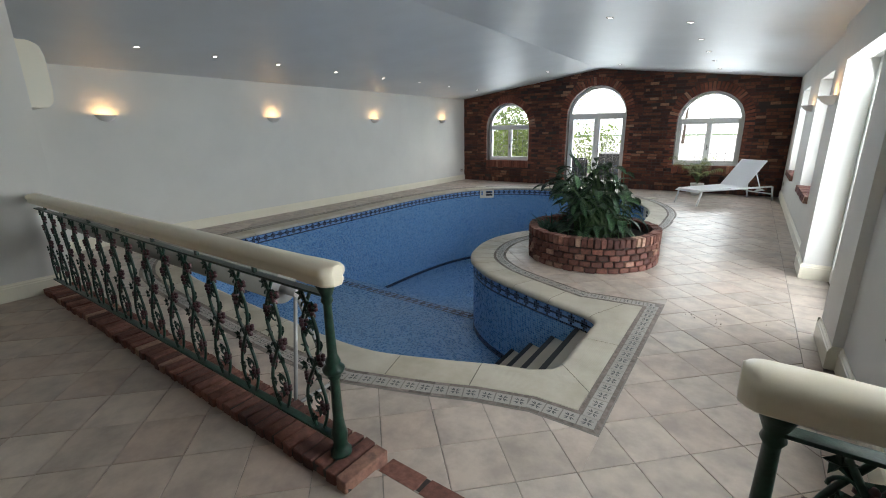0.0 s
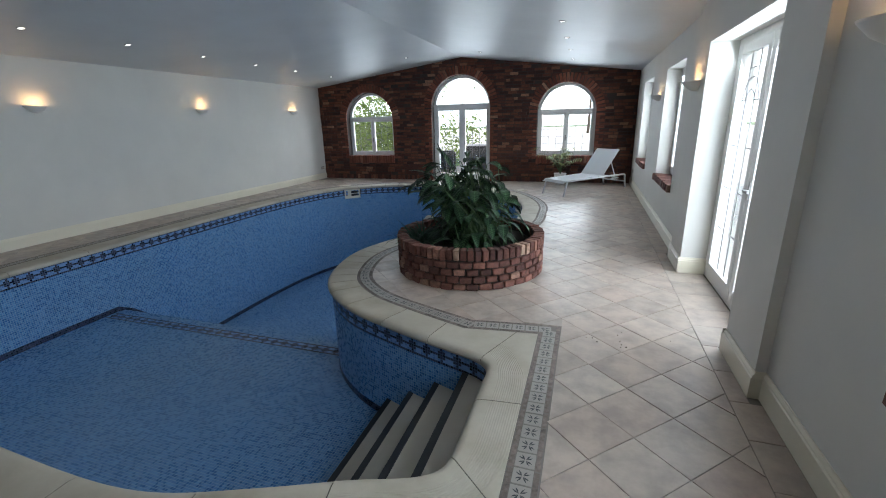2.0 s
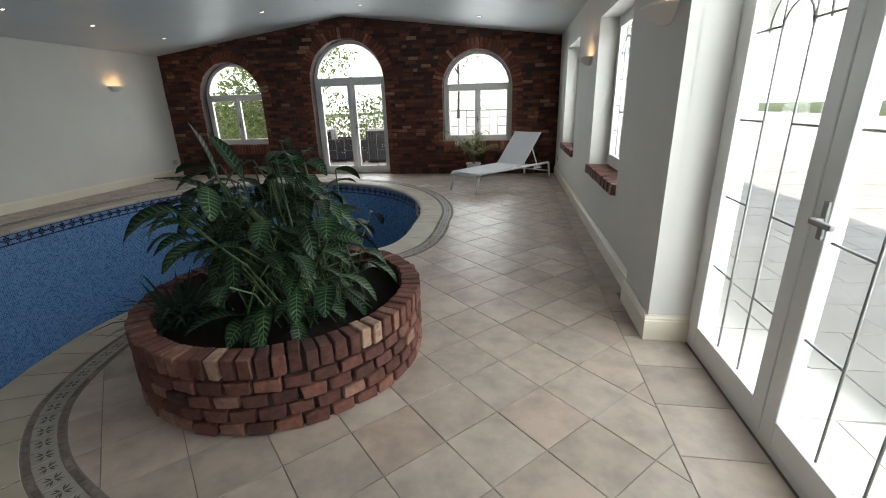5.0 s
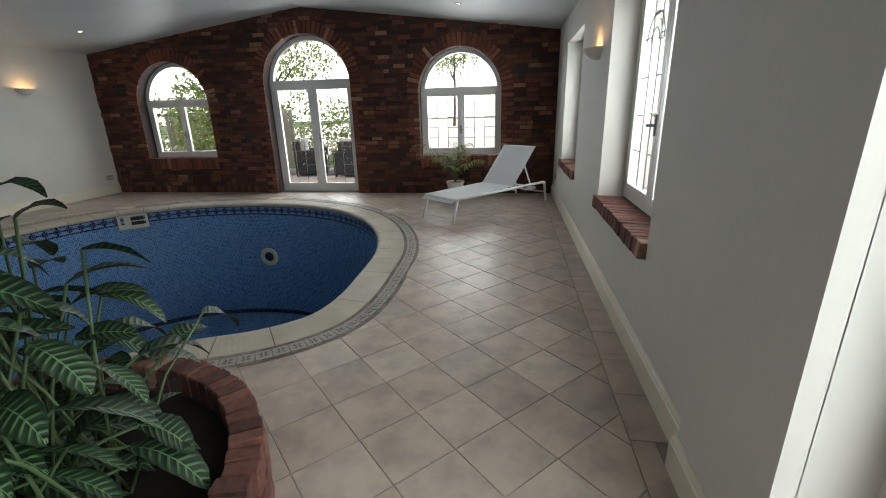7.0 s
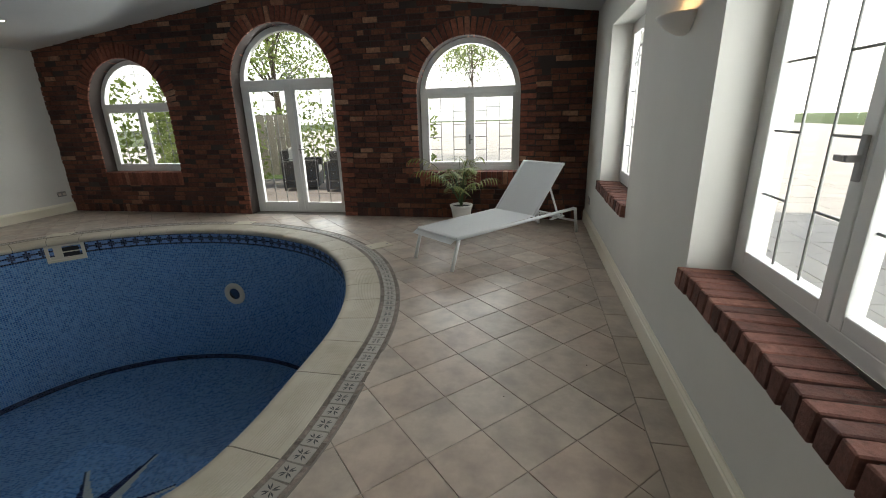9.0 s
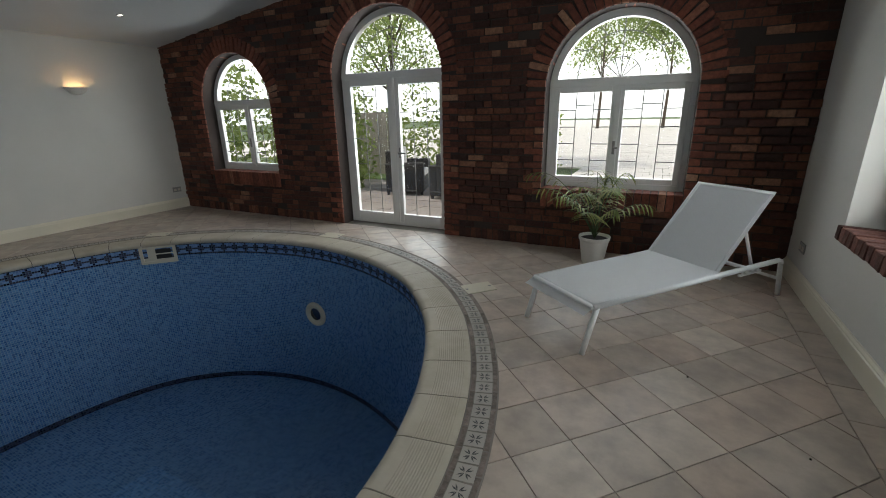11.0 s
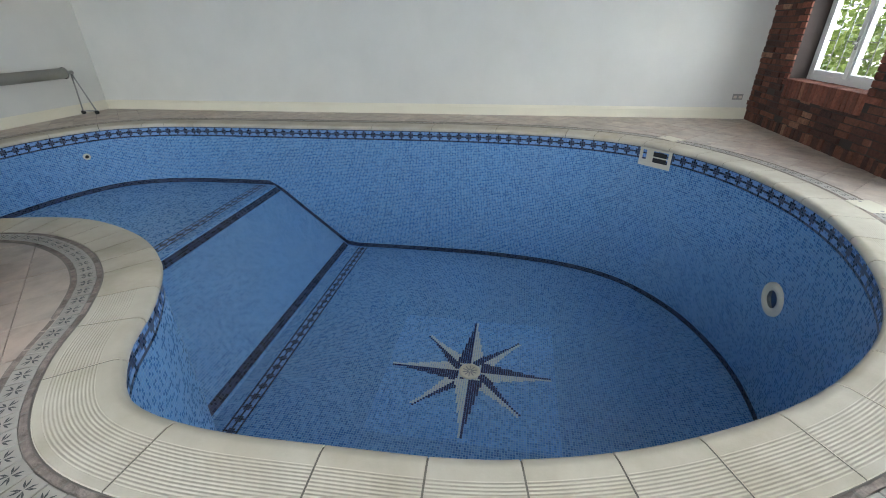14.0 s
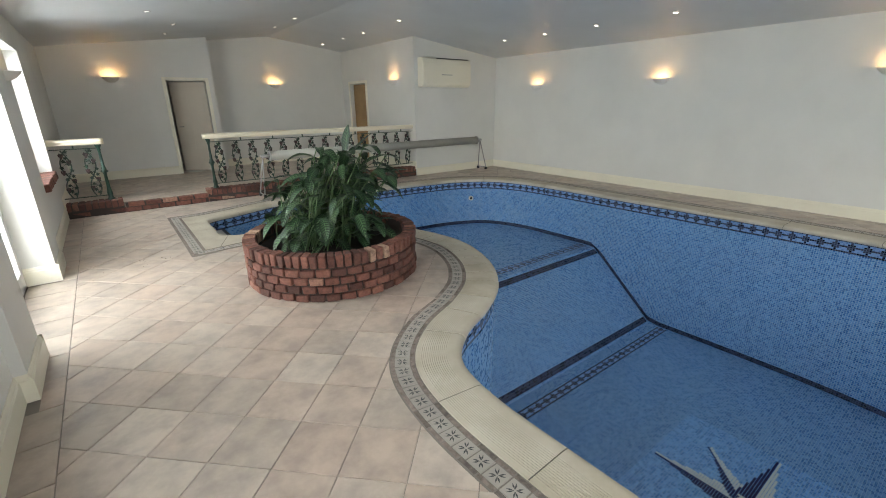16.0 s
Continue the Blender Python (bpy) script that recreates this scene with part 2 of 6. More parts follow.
def foliage(name, lo, hi, rough=0.55, thin=0.25):
    m = Mat(name, rough)
    c = m.ramp(m.island(), (0.0, lo), (1.0, hi))
    m.color(c)
    glow = m.node("ShaderNodeBsdfTranslucent")
    m.put(glow.inputs["Color"], c)
    both = m.node("ShaderNodeMixShader")
    both.inputs[0].default_value = thin
    m.t.links.new(m.b.outputs[0], both.inputs[1])
    m.t.links.new(glow.outputs[0], both.inputs[2])
    m.t.links.new(both.outputs[0], m.t.nodes["Material Output"].inputs["Surface"])
    return m.m


M_LEAF = leaf_material()
M_STEM = painted("plant_stem", (0.06, 0.11, 0.04), 0.6)
M_STRAP = foliage("dark_strap_leaf", (0.008, 0.03, 0.015), (0.02, 0.06, 0.03))
M_PALM = foliage("palm_leaflet", (0.10, 0.15, 0.03), (0.26, 0.28, 0.07))
M_HEDGE = foliage("hedge_leaf", (0.12, 0.18, 0.04), (0.34, 0.42, 0.13), 0.5, 0.5)
M_SOIL = painted("dark_soil", (0.022, 0.016, 0.012), 0.95, 70, 0.9, 0.3)
M_GRASS = painted("mown_grass", (0.10, 0.17, 0.045), 0.9, 30, 0.5, 0.25)
M_PATIO = painted("stone_patio", (0.40, 0.36, 0.33), 0.85, 12, 0.4, 0.15)
M_TERRACE = painted("pale_terrace_stone", (0.82, 0.80, 0.75), 0.85, 12, 0.3, 0.08)
M_FENCE = painted("weathered_fence_board", (0.42, 0.38, 0.33), 0.85, 20, 0.3, 0.15)
M_BARK = painted("tree_bark", (0.12, 0.09, 0.07), 0.9, 30, 0.7, 0.2)
M_RATTAN = painted("dark_grey_rattan", (0.05, 0.048, 0.047), 0.7, 130, 0.8, 0.2)
M_CUSHION = painted("pale_cushion_cloth", (0.62, 0.62, 0.60), 0.9, 90, 0.2)
M_BORDER_TILE = painted("pale_border_stone", (0.44, 0.40, 0.355), 0.55, 25, 0.2, 0.15)
M_MOTIF = painted("slate_motif", (0.06, 0.06, 0.062), 0.55, 30, 0.2, 0.2)
M_STEP_EDGE = painted("black_step_nosing", (0.02, 0.022, 0.026), 0.4)
M_STEP = painted("honed_step_stone", (0.60, 0.55, 0.46), 0.6, 20, 0.2, 0.12)


def mesh_cloth():
    m = Mat("white_woven_sling", 0.7)
    w = m.node("ShaderNodeTexWave")
    m.put(w.inputs["Vector"], m.coords("Object"))
    w.inputs["Scale"].default_value = 60
    m.color(m.mix(w.outputs["Fac"], (0.78, 0.80, 0.82), (0.84, 0.85, 0.86)))
    m.bump(w.outputs["Fac"], 0.15, 0.002)
    return m.m


M_SLING = mesh_cloth()


def glass():
    m = bpy.data.materials.new("window_glass")
    m.use_nodes = True
    t = m.node_tree
    t.nodes.clear()
    out, mixer = t.nodes.new("ShaderNodeOutputMaterial"), t.nodes.new("ShaderNodeMixShader")
    clear, gloss, edge = t.nodes.new("ShaderNodeBsdfTransparent"), t.nodes.new("ShaderNodeBsdfGlossy"), t.nodes.new("ShaderNodeLayerWeight")
    steep, share = t.nodes.new("ShaderNodeMath"), t.nodes.new("ShaderNodeMath")
    steep.operation, steep.inputs[1].default_value = "POWER", 5.0
    share.operation, share.inputs[1].default_value, share.inputs[2].default_value = "MULTIPLY_ADD", 0.5, 0.035
    t.links.new(edge.outputs["Facing"], steep.inputs[0])
    t.links.new(steep.outputs[0], share.inputs[0])
    gloss.inputs["Roughness"].default_value = 0.02
    t.links.new(share.outputs[0], mixer.inputs[0])
    t.links.new(clear.outputs[0], mixer.inputs[1])
    t.links.new(gloss.outputs[0], mixer.inputs[2])
    t.links.new(mixer.outputs[0], out.inputs[0])
    return m


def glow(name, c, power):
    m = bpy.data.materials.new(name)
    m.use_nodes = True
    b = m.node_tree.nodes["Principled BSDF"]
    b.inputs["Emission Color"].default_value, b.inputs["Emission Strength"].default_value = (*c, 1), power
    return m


M_GLASS = glass()
# emission for the backdrop, standing in for over-bright sky
M_SKY_GLOW = glow("glowing_white_sky", (0.94, 0.97, 1.0), 2.4)
M_BULB = glow("warm_bulb", (1.0, 0.66, 0.30), 6.0)
M_SPOT = glow("downlight_lamp", (1.0, 0.93, 0.82), 6.0)


# ---- mesh helpers ----
def part(name, bm, material, parent=None, label=""):
    """Links a bmesh as one mesh object under a thing or under a part."""
    me = bpy.data.meshes.new(name)
    bm.normal_update()
    bm.to_mesh(me)
    bm.free()
    for mat in material if isinstance(material, (list, tuple)) else (material,):
        me.materials.append(mat)
    ob = new(name, me)
    if parent:
        ob.parent = parent
    return tagged(ob, label)


def thing(name, at, label, category, group="", kind=""):
    ob = new(name)
    ob.empty_display_size = 0.1
    ob.location = at
    return tagged(ob, label, category, group, kind)


def rel(ob, child):
    """Keeps a child, built in world places, where it stands."""
    child.matrix_parent_inverse = Matrix.Translation(ob.location).inverted()
    return child


def box(bm, x0, x1, y0, y1, z0, z1, bevel=0.0, m=None, mat=0):
    made = bmesh.ops.create_cube(bm, size=1.0)["verts"]
    for v in made:
        v.co = Vector((x0 + (v.co.x + 0.5) * (x1 - x0), y0 + (v.co.y + 0.5) * (y1 - y0), z0 + (v.co.z + 0.5) * (z1 - z0)))
    faces = {f for v in made for f in v.link_faces}
    for f in faces:
        f.material_index = mat
    if bevel:
        r = bmesh.ops.bevel(bm, geom=list({e for v in made for e in v.link_edges}), offset=bevel, segments=2, affect="EDGES", profile=0.6)
        made = list({v for f in r["faces"] for v in f.verts} | {v for v in made if v.is_valid})
        for f in r["faces"]:
            f.material_index = mat
    if m is not None:
        for v in made:
            v.co = m @ v.co
    return made


def quick_box(name, parent, material, x0, x1, y0, y1, z0, z1, bevel=0.004, label=""):
    bm = bmesh.new()
    box(bm, x0, x1, y0, y1, z0, z1, bevel)
    ob = part(name, bm, material, parent, label)
    return rel(parent, ob) if parent else ob


def tube(bm, pts, radius, sides=8, closed=False, mat=0):
    pts = [Vector(p) for p in pts]
    rings, n, up = [], len(pts), None
    for i, p in enumerate(pts):
        a, b = (pts[i - 1], pts[(i + 1) % n]) if closed else (pts[max(0, i - 1)], pts[min(n - 1, i + 1)])
        d = (b - a).normalized()
        if up is None:
            up = d.orthogonal().normalized()
        up = (up - d * up.dot(d)).normalized()
        side = d.cross(up)
        r = radius(i / (n - 1)) if callable(radius) else radius
        rings.append([bm.verts.new(p + (up * math.cos(k * 2 * math.pi / sides) + side * math.sin(k * 2 * math.pi / sides)) * r) for k in range(sides)])
    for i in range(n if closed else n - 1):
        a, b = rings[i], rings[(i + 1) % n]
        for k in range(sides):
            f = bm.faces.new((a[k], a[(k + 1) % sides], b[(k + 1) % sides], b[k]))
            f.smooth, f.material_index = True, mat
    if not closed:
        for ring in (rings[0][::-1], rings[-1]):
            bm.faces.new(ring).material_index = mat


def lathe(bm, profile, at=(0, 0, 0), sides=20, arc=2 * math.pi, start=0.0, smooth=True):
    full = abs(arc - 2 * math.pi) < 1e-6
    n = sides if full else sides + 1
    cols = [[bm.verts.new((at[0] + r * math.cos(start + arc * k / sides), at[1] + r * math.sin(start + arc * k / sides), at[2] + z)) for r, z in profile] for k in range(n)]
    for k in range(sides):
        a, b = cols[k], cols[(k + 1) % n]
        for j in range(len(profile) - 1):
            f = bm.faces.new((a[j], b[j], b[j + 1], a[j + 1]))
            f.smooth = smooth


def prism(bm, pts, z0, z1, mat=0):
    """A straight block over a plan of points, anticlockwise."""
    lo, hi = [bm.verts.new((x, y, z0)) for x, y in pts], [bm.verts.new((x, y, z1)) for x, y in pts]
    n = len(pts)
    faces = [bm.faces.new(hi), bm.faces.new(lo[::-1])] + [bm.faces.new((lo[i], lo[(i + 1) % n], hi[(i + 1) % n], hi[i])) for i in range(n)]
    for f in faces:
        f.material_index = mat


# ---- plan ----
WEST, EAST, NORTH, PIER = -7.68, 1.15, 14.0, 1.09
RIDGE_X, RIDGE_Z, EAVE_W, EAVE_E = -3.25, 3.22, 2.65, 2.66
STEP_Y, UP = 2.42, 0.15
SHALLOW, DEEP, BRINK, FOOT = -1.02, -2.12, 6.42, 7.65
BLOCK_X, BLOCK_Y, BACK_A, BACK_B, JOG_X = -5.2, 2.41, -0.58, -1.2, -1.75


def ceiling_z(x):
    return RIDGE_Z - (RIDGE_X - x) * (RIDGE_Z - EAVE_W) / (RIDGE_X - WEST) if x < RIDGE_X else RIDGE_Z - (x - RIDGE_X) * (RIDGE_Z - EAVE_E) / (EAST - RIDGE_X)


def wall(name, to_world, u0, u1, top, holes, material, thick, label, bottom=-0.2):
    """A wall with real openings. to_world(u, d, z); holes: (u0, u1, z0, z1, arched)."""
    cuts = {u0, u1}
    for a, b, _, _, arched in holes:
        cuts |= {a, b}
        if arched:
            cuts |= {(a + b) / 2 - (b - a) / 2 * math.cos(math.pi * k / 28) for k in range(29)}
    cuts |= {u0 + (u1 - u0) * k / 8 for k in range(9)}
    cuts = sorted(c for c in cuts if u0 - 1e-6 <= c <= u1 + 1e-6)
    cuts = [c for i, c in enumerate(cuts) if i == 0 or c - cuts[i - 1] > 1e-4]
    bm = bmesh.new()

    def piece(a, b, lo, hi_a, hi_b, lo_b=None):
        lo_b = lo if lo_b is None else lo_b
        v = [bm.verts.new(to_world(u, d, z)) for d in (0, thick) for u, z in ((a, lo), (b, lo_b), (b, hi_b), (a, hi_a))]
        for f in ((3, 2, 1, 0), (4, 5, 6, 7), (0, 1, 5, 4), (1, 2, 6, 5), (2, 3, 7, 6), (3, 0, 4, 7)):
            bm.faces.new([v[i] for i in f])

    for a, b in zip(cuts, cuts[1:]):
        mid = (a + b) / 2
        hole = next((h for h in holes if h[0] < mid < h[1]), None)
        if not hole:
            piece(a, b, bottom, top(a), top(b))
            continue
        h0, h1, z0, z1, arched = hole
        r, c = (h1 - h0) / 2, (h0 + h1) / 2
        arch = (lambda u: z1 + math.sqrt(max(0.0, r * r - (u - c) ** 2))) if arched else (lambda u: z1)
        if z0 > bottom + 0.01:
            piece(a, b, bottom, z0, z0)
        piece(a, b, arch(a), top(a), top(b), arch(b))
    bmesh.ops.remove_doubles(bm, verts=bm.verts, dist=0.0005)
    bm.verts.index_update()
    inner = {}
    for f in bm.faces:
        inner.setdefault(tuple(sorted(v.index for v in f.verts)), []).append(f)
    bmesh.ops.delete(bm, geom=[f for group in inner.values() if len(group) > 1 for f in group], context="FACES_ONLY")
    bmesh.ops.recalc_face_normals(bm, faces=bm.faces)
    return tagged(part(name, bm, material), label, "wall", kind="structure")


# openings of the brick wall: x0, x1, sill, spring line
WIN_L, DOOR_N, WIN_R = (-6.80, -5.30, 0.68, 1.71), (-4.11, -2.46, 0.002, 1.98), (-1.22, 0.22, 0.68, 1.765)
N_HOLES = (WIN_L, DOOR_N, WIN_R)
# openings of the east wall: y0, y1, z0, z1
E_WINDOWS = ((11.46, 12.87, 0.70, 2.31), (8.57, 10.0, 0.70, 2.30), (2.5, 3.94, 0.70, 2.31))
E_DOOR = (5.46, 7.17, 0.0, 2.27)

wall("wall_north", lambda u, d, z: (u, NORTH + d, z), WEST - 0.3, EAST + 0.4, lambda u: ceiling_z(u) + 0.1, [(h[0], h[1], h[2] if h[2] > 0.1 else -0.19, h[3], True) for h in N_HOLES], M_MORTAR, 0.32,
     "dark rustic brick gable wall with three arched openings")
wall("wall_west", lambda u, d, z: (WEST - d, u, z), BLOCK_Y - 0.3, NORTH, lambda u: EAVE_W + 0.1, [], M_PLASTER, 0.3, "plain white plastered wall with uplighters")
wall("wall_east", lambda u, d, z: (EAST + d, u, z), BACK_A - 0.3, NORTH, lambda u: EAVE_E + 0.1, [(h[0], h[1], h[2] if h[2] > 0.1 else -0.19, h[3], False) for h in (*E_WINDOWS, E_DOOR)], M_PLASTER, 0.34,
     "white plastered wall with tall windows and a glazed door")
wall("wall_east_piers", lambda u, d, z: (PIER + d, u, z), 4.9, 7.72, lambda u: EAVE_E + 0.1, [(E_DOOR[0], E_DOOR[1], -0.19, E_DOOR[3], False)], M_PLASTER, EAST - PIER + 0.003, "white plastered piers either side of the glazed door")
wall("wall_alcove_north", lambda u, d, z: (u, BLOCK_Y - d, z), WEST - 0.3, BLOCK_X, lambda u: ceiling_z(u) + 0.1, [], M_PLASTER, 0.3, "white plastered end wall with an air unit")
wall("wall_alcove_east", lambda u, d, z: (BLOCK_X - d, u, z), BACK_B - 0.3, BLOCK_Y - 0.3, lambda u: ceiling_z(BLOCK_X) + 0.1, [(-0.75, 0.15, UP, 2.12, False)], M_PLASTER, 0.25, "white plastered wall with an inner doorway")
wall("wall_back_recess", lambda u, d, z: (u, BACK_B - d, z), BLOCK_X, JOG_X, lambda u: ceiling_z(u) + 0.1, [], M_PLASTER, 0.3, "white plastered back wall with an uplighter")
wall("wall_back_jog", lambda u, d, z: (JOG_X + d, u, z), BACK_B - 0.3, BACK_A - 0.3, lambda u: ceiling_z(JOG_X) + 0.1, [], M_PLASTER, 0.2, "white plastered return wall")
wall("wall_back", lambda u, d, z: (u, BACK_A - d, z), JOG_X, EAST, lambda u: ceiling_z(u) + 0.1, [(-1.58, -0.82, UP, 2.13, False)], M_PLASTER, 0.3, "white plastered back wall with a doorway")

bm = bmesh.new()
for x0, x1, z0, z1 in ((WEST - 0.4, RIDGE_X, ceiling_z(WEST) - 0.05, RIDGE_Z), (RIDGE_X, EAST + 0.4, RIDGE_Z, ceiling_z(EAST) - 0.05)):
    y0, y1 = BACK_B - 0.5, NORTH + 0.4
    v = [bm.verts.new(p) for p in ((x0, y0, z0), (x1, y0, z1), (x1, y1, z1), (x0, y1, z0), (x0, y0, z0 + 0.3), (x1, y0, z1 + 0.3), (x1, y1, z1 + 0.3), (x0, y1, z0 + 0.3))]
    for f in ((3, 2, 1, 0), (4, 5, 6, 7), (0, 1, 5, 4), (1, 2, 6, 5), (2, 3, 7, 6), (3, 0, 4, 7)):
        bm.faces.new([v[i] for i in f])
tagged(part("ceiling", bm, M_CEILING), "pale shallow pitched ceiling with recessed downlights", "ceiling", kind="structure")


def skirting(name, p, q, z, height=0.17):
    """Moulded board along a wall foot from p to q, its room side on the left."""
    p, q = Vector((*p, 0)), Vector((*q, 0))
    d = (q - p).normalized()
    n = Vector((-d.y, d.x, 0))
    prof = ((0.0, 0), (0.022, 0), (0.022, height * 0.78), (0.016, height * 0.82), (0.016, height * 0.88), (0.008, height * 0.95), (0.006, height), (0.0, height))
    bm = bmesh.new()
    rows = [[bm.verts.new(e + n * o + Vector((0, 0, z + h))) for o, h in prof] for e in (p, q)]
    for j in range(len(prof) - 1):
        bm.faces.new((rows[0][j], rows[0][j + 1], rows[1][j + 1], rows[1][j]))
    bm.faces.new(rows[0])
    bm.faces.new(rows[1][::-1])
    bmesh.ops.recalc_face_normals(bm, faces=bm.faces)
    tagged(part(name, bm, M_TRIM), "cream painted moulded skirting board", "skirting board", kind="structure")


for p, q, z in (((WEST, NORTH), (WEST, BLOCK_Y), 0), ((WEST + 0.02, BLOCK_Y), (BLOCK_X, BLOCK_Y), 0), ((EAST, 7.72), (EAST, NORTH), 0), ((PIER, 7.17), (PIER, 7.742), 0), ((PIER, 4.878), (PIER, 5.46), 0),
                ((EAST, STEP_Y), (EAST, 4.9), 0), ((PIER, 7.72), (EAST, 7.72), 0), ((EAST, 4.9), (PIER, 4.9), 0), ((1.36, 7.17), (PIER - 0.022, 7.17), 0), ((PIER - 0.022, 5.46), (1.36, 5.46), 0),
                ((EAST, BACK_A), (EAST, STEP_Y), UP), ((-0.78, BACK_A), (EAST, BACK_A), UP), ((BLOCK_X, BACK_B), (JOG_X, BACK_B), UP), ((BLOCK_X, BLOCK_Y), (BLOCK_X, 0.23), UP), ((BLOCK_X, -0.83), (BLOCK_X, BACK_B), UP)):
    skirting("baseboard", p, q, z)


# ---- the pool ----
SHAPE = ((-6.47, 5.2), (-6.50, 7.2), (-6.52, 9.2), (-6.46, 10.4), (-6.25, 11.45), (-5.85, 12.18), (-5.14, 12.71), (-4.3, 12.96), (-3.5, 12.96), (-2.75, 12.76), (-2.1, 12.40),
         (-1.56, 11.83), (-1.20, 11.15), (-1.02, 10.5), (-0.98, 9.85), (-0.98, 9.3), (-1.07, 8.92), (-1.35, 8.65), (-1.75, 8.45), (-2.17, 8.14), (-2.51, 7.66), (-2.70, 7.05),
         (-2.65, 6.45), (-2.42, 5.9), (-1.95, 5.47), (-1.3, 5.18), (-0.85, 5.02), (-0.6, 4.93), (-0.48, 4.82), (-0.45, 4.65), (-0.45, 4.3), (-0.45, 4.0), (-0.49, 3.82),
         (-0.62, 3.72), (-0.9, 3.62), (-1.25, 3.47), (-1.75, 3.29), (-2.25, 3.25), (-3.5, 3.3), (-4.7, 3.38), (-5.45, 3.52), (-6.07, 3.88), (-6.37, 4.5))
# the squared outer edge of the coping round the step bay, by the number of the shape's point
SQUARE = {26: (-0.79, 5.285), 27: (-0.48, 5.32), 28: (-0.205, 5.345), 29: (-0.205, 4.75), 30: (-0.205, 4.3), 31: (-0.205, 3.9), 32: (-0.205, 3.455), 33: (-0.48, 3.445), 34: (-0.84, 3.34), 35: (-1.14, 3.215)}
COPING, BORDER = 0.275, 0.165
SUB = 10


def spline(pts, i, f):
    n = len(pts)
    a, b, c, d = (Vector(pts[(i + k) % n]) for k in (-1, 0, 1, 2))
    ta = (c - a) * 0.5 * min(1.0, 2 * (c - b).length / max(1e-6, (c - a).length))
    tb = (d - b) * 0.5 * min(1.0, 2 * (c - b).length / max(1e-6, (d - b).length))
    return b * (2 * f ** 3 - 3 * f ** 2 + 1) + ta * (f ** 3 - 2 * f ** 2 + f) + c * (3 * f ** 2 - 2 * f ** 3) + tb * (f ** 3 - f ** 2)


EDGE = [spline(SHAPE, i, k / SUB) for i in range(len(SHAPE)) for k in range(SUB)]
NP = len(EDGE)


def offset(path, dist):
    """The closed path moved to its left, with mitred corners."""
    out = []
    for i, p in enumerate(path):
        a, b = (p - path[i - 1]).normalized(), (path[(i + 1) % len(path)] - p).normalized()
        na, nb = Vector((-a.y, a.x)), Vector((-b.y, b.x))
        out.append(p + (na + nb) * (dist / max(0.3, 1 + na.dot(nb))))
    return out


KERB = offset(EDGE, COPING)
for i in range(NP):
    s, f = divmod(i, SUB)
    if s in SQUARE and s + 1 in SQUARE:
        KERB[i] = Vector(SQUARE[s]).lerp(Vector(SQUARE[s + 1]), f / SUB)
    elif s == 25:
        KERB[i] = KERB[25 * SUB].lerp(Vector(SQUARE[26]), f / SUB)
    elif s == 35:
        KERB[i] = Vector(SQUARE[35]).lerp(KERB[36 * SUB], f / SUB)
RIM = offset(KERB, BORDER)
ARC = [0.0]
for i in range(NP):
    ARC.append(ARC[-1] + (EDGE[(i + 1) % NP] - EDGE[i]).length)


def inside(p, loop):
    hit = False
    for a, b in zip(loop, loop[1:] + loop[:1]):
        if (a.y > p.y) != (b.y > p.y) and p.x < a.x + (p.y - a.y) * (b.x - a.x) / (b.y - a.y):
            hit = not hit
    return hit


def bed_z(y):
    return SHALLOW if y < BRINK else DEEP if y > FOOT else SHALLOW + (DEEP - SHALLOW) * (y - BRINK) / (FOOT - BRINK)


pool = thing("swimming_pool", (-3.7, 8, DEEP), "empty kidney shaped swimming pool lined with blue glass mosaic", "swimming pool", kind="structure")


def ring_strip(name, top, low, material, inset, label=""):
    """A strip of the pool wall between two depths, its UV in metres along and down from the coping."""
    bm = bmesh.new()
    uv = bm.loops.layers.uv.new("UVMap")
    line = offset(EDGE, inset)
    cols = [[bm.verts.new((line[i % NP].x, line[i % NP].y, zf(line[i % NP].y))) for zf in (top, low)] for i in range(NP)]
    for i in range(NP):
        a, b = cols[i], cols[(i + 1) % NP]
        f = bm.faces.new((a[1], a[0], b[0], b[1]))
        f.smooth = True
        for loop, (s, v) in zip(f.loops, ((i, a[1]), (i, a[0]), (i + 1, b[0]), (i + 1, b[1]))):
            loop[uv].uv = (ARC[s], v.co.z + 3.0 if material is M_MOSAIC else 0.0 if v is a[1] or v is b[1] else 0.175 if material is M_MOSAIC_BAND else 0.075)
    return rel(pool, part(name, bm, material, pool, label))


ring_strip("pool_wall", lambda y: -0.03, lambda y: bed_z(y) - 0.05, M_MOSAIC, 0.0)
ring_strip("waterline_band", lambda y: -0.045, lambda y: -0.205, M_MOSAIC_BAND, -0.004, "dark blue patterned mosaic band")
ring_strip("base_band", lambda y: bed_z(y) + 0.085, lambda y: bed_z(y) + 0.01, M_MOSAIC_LINE, -0.004, "twin dark mosaic lines")


def cut(poly, axis, value, keep_above):
    out = []
    for a, b in zip(poly, poly[1:] + poly[:1]):
        ia, ib = (a[axis] > value) == keep_above, (b[axis] > value) == keep_above
        if ia:
            out.append(a)
        if ia != ib:
            out.append(a.lerp(b, (value - a[axis]) / (b[axis] - a[axis])))
    return out


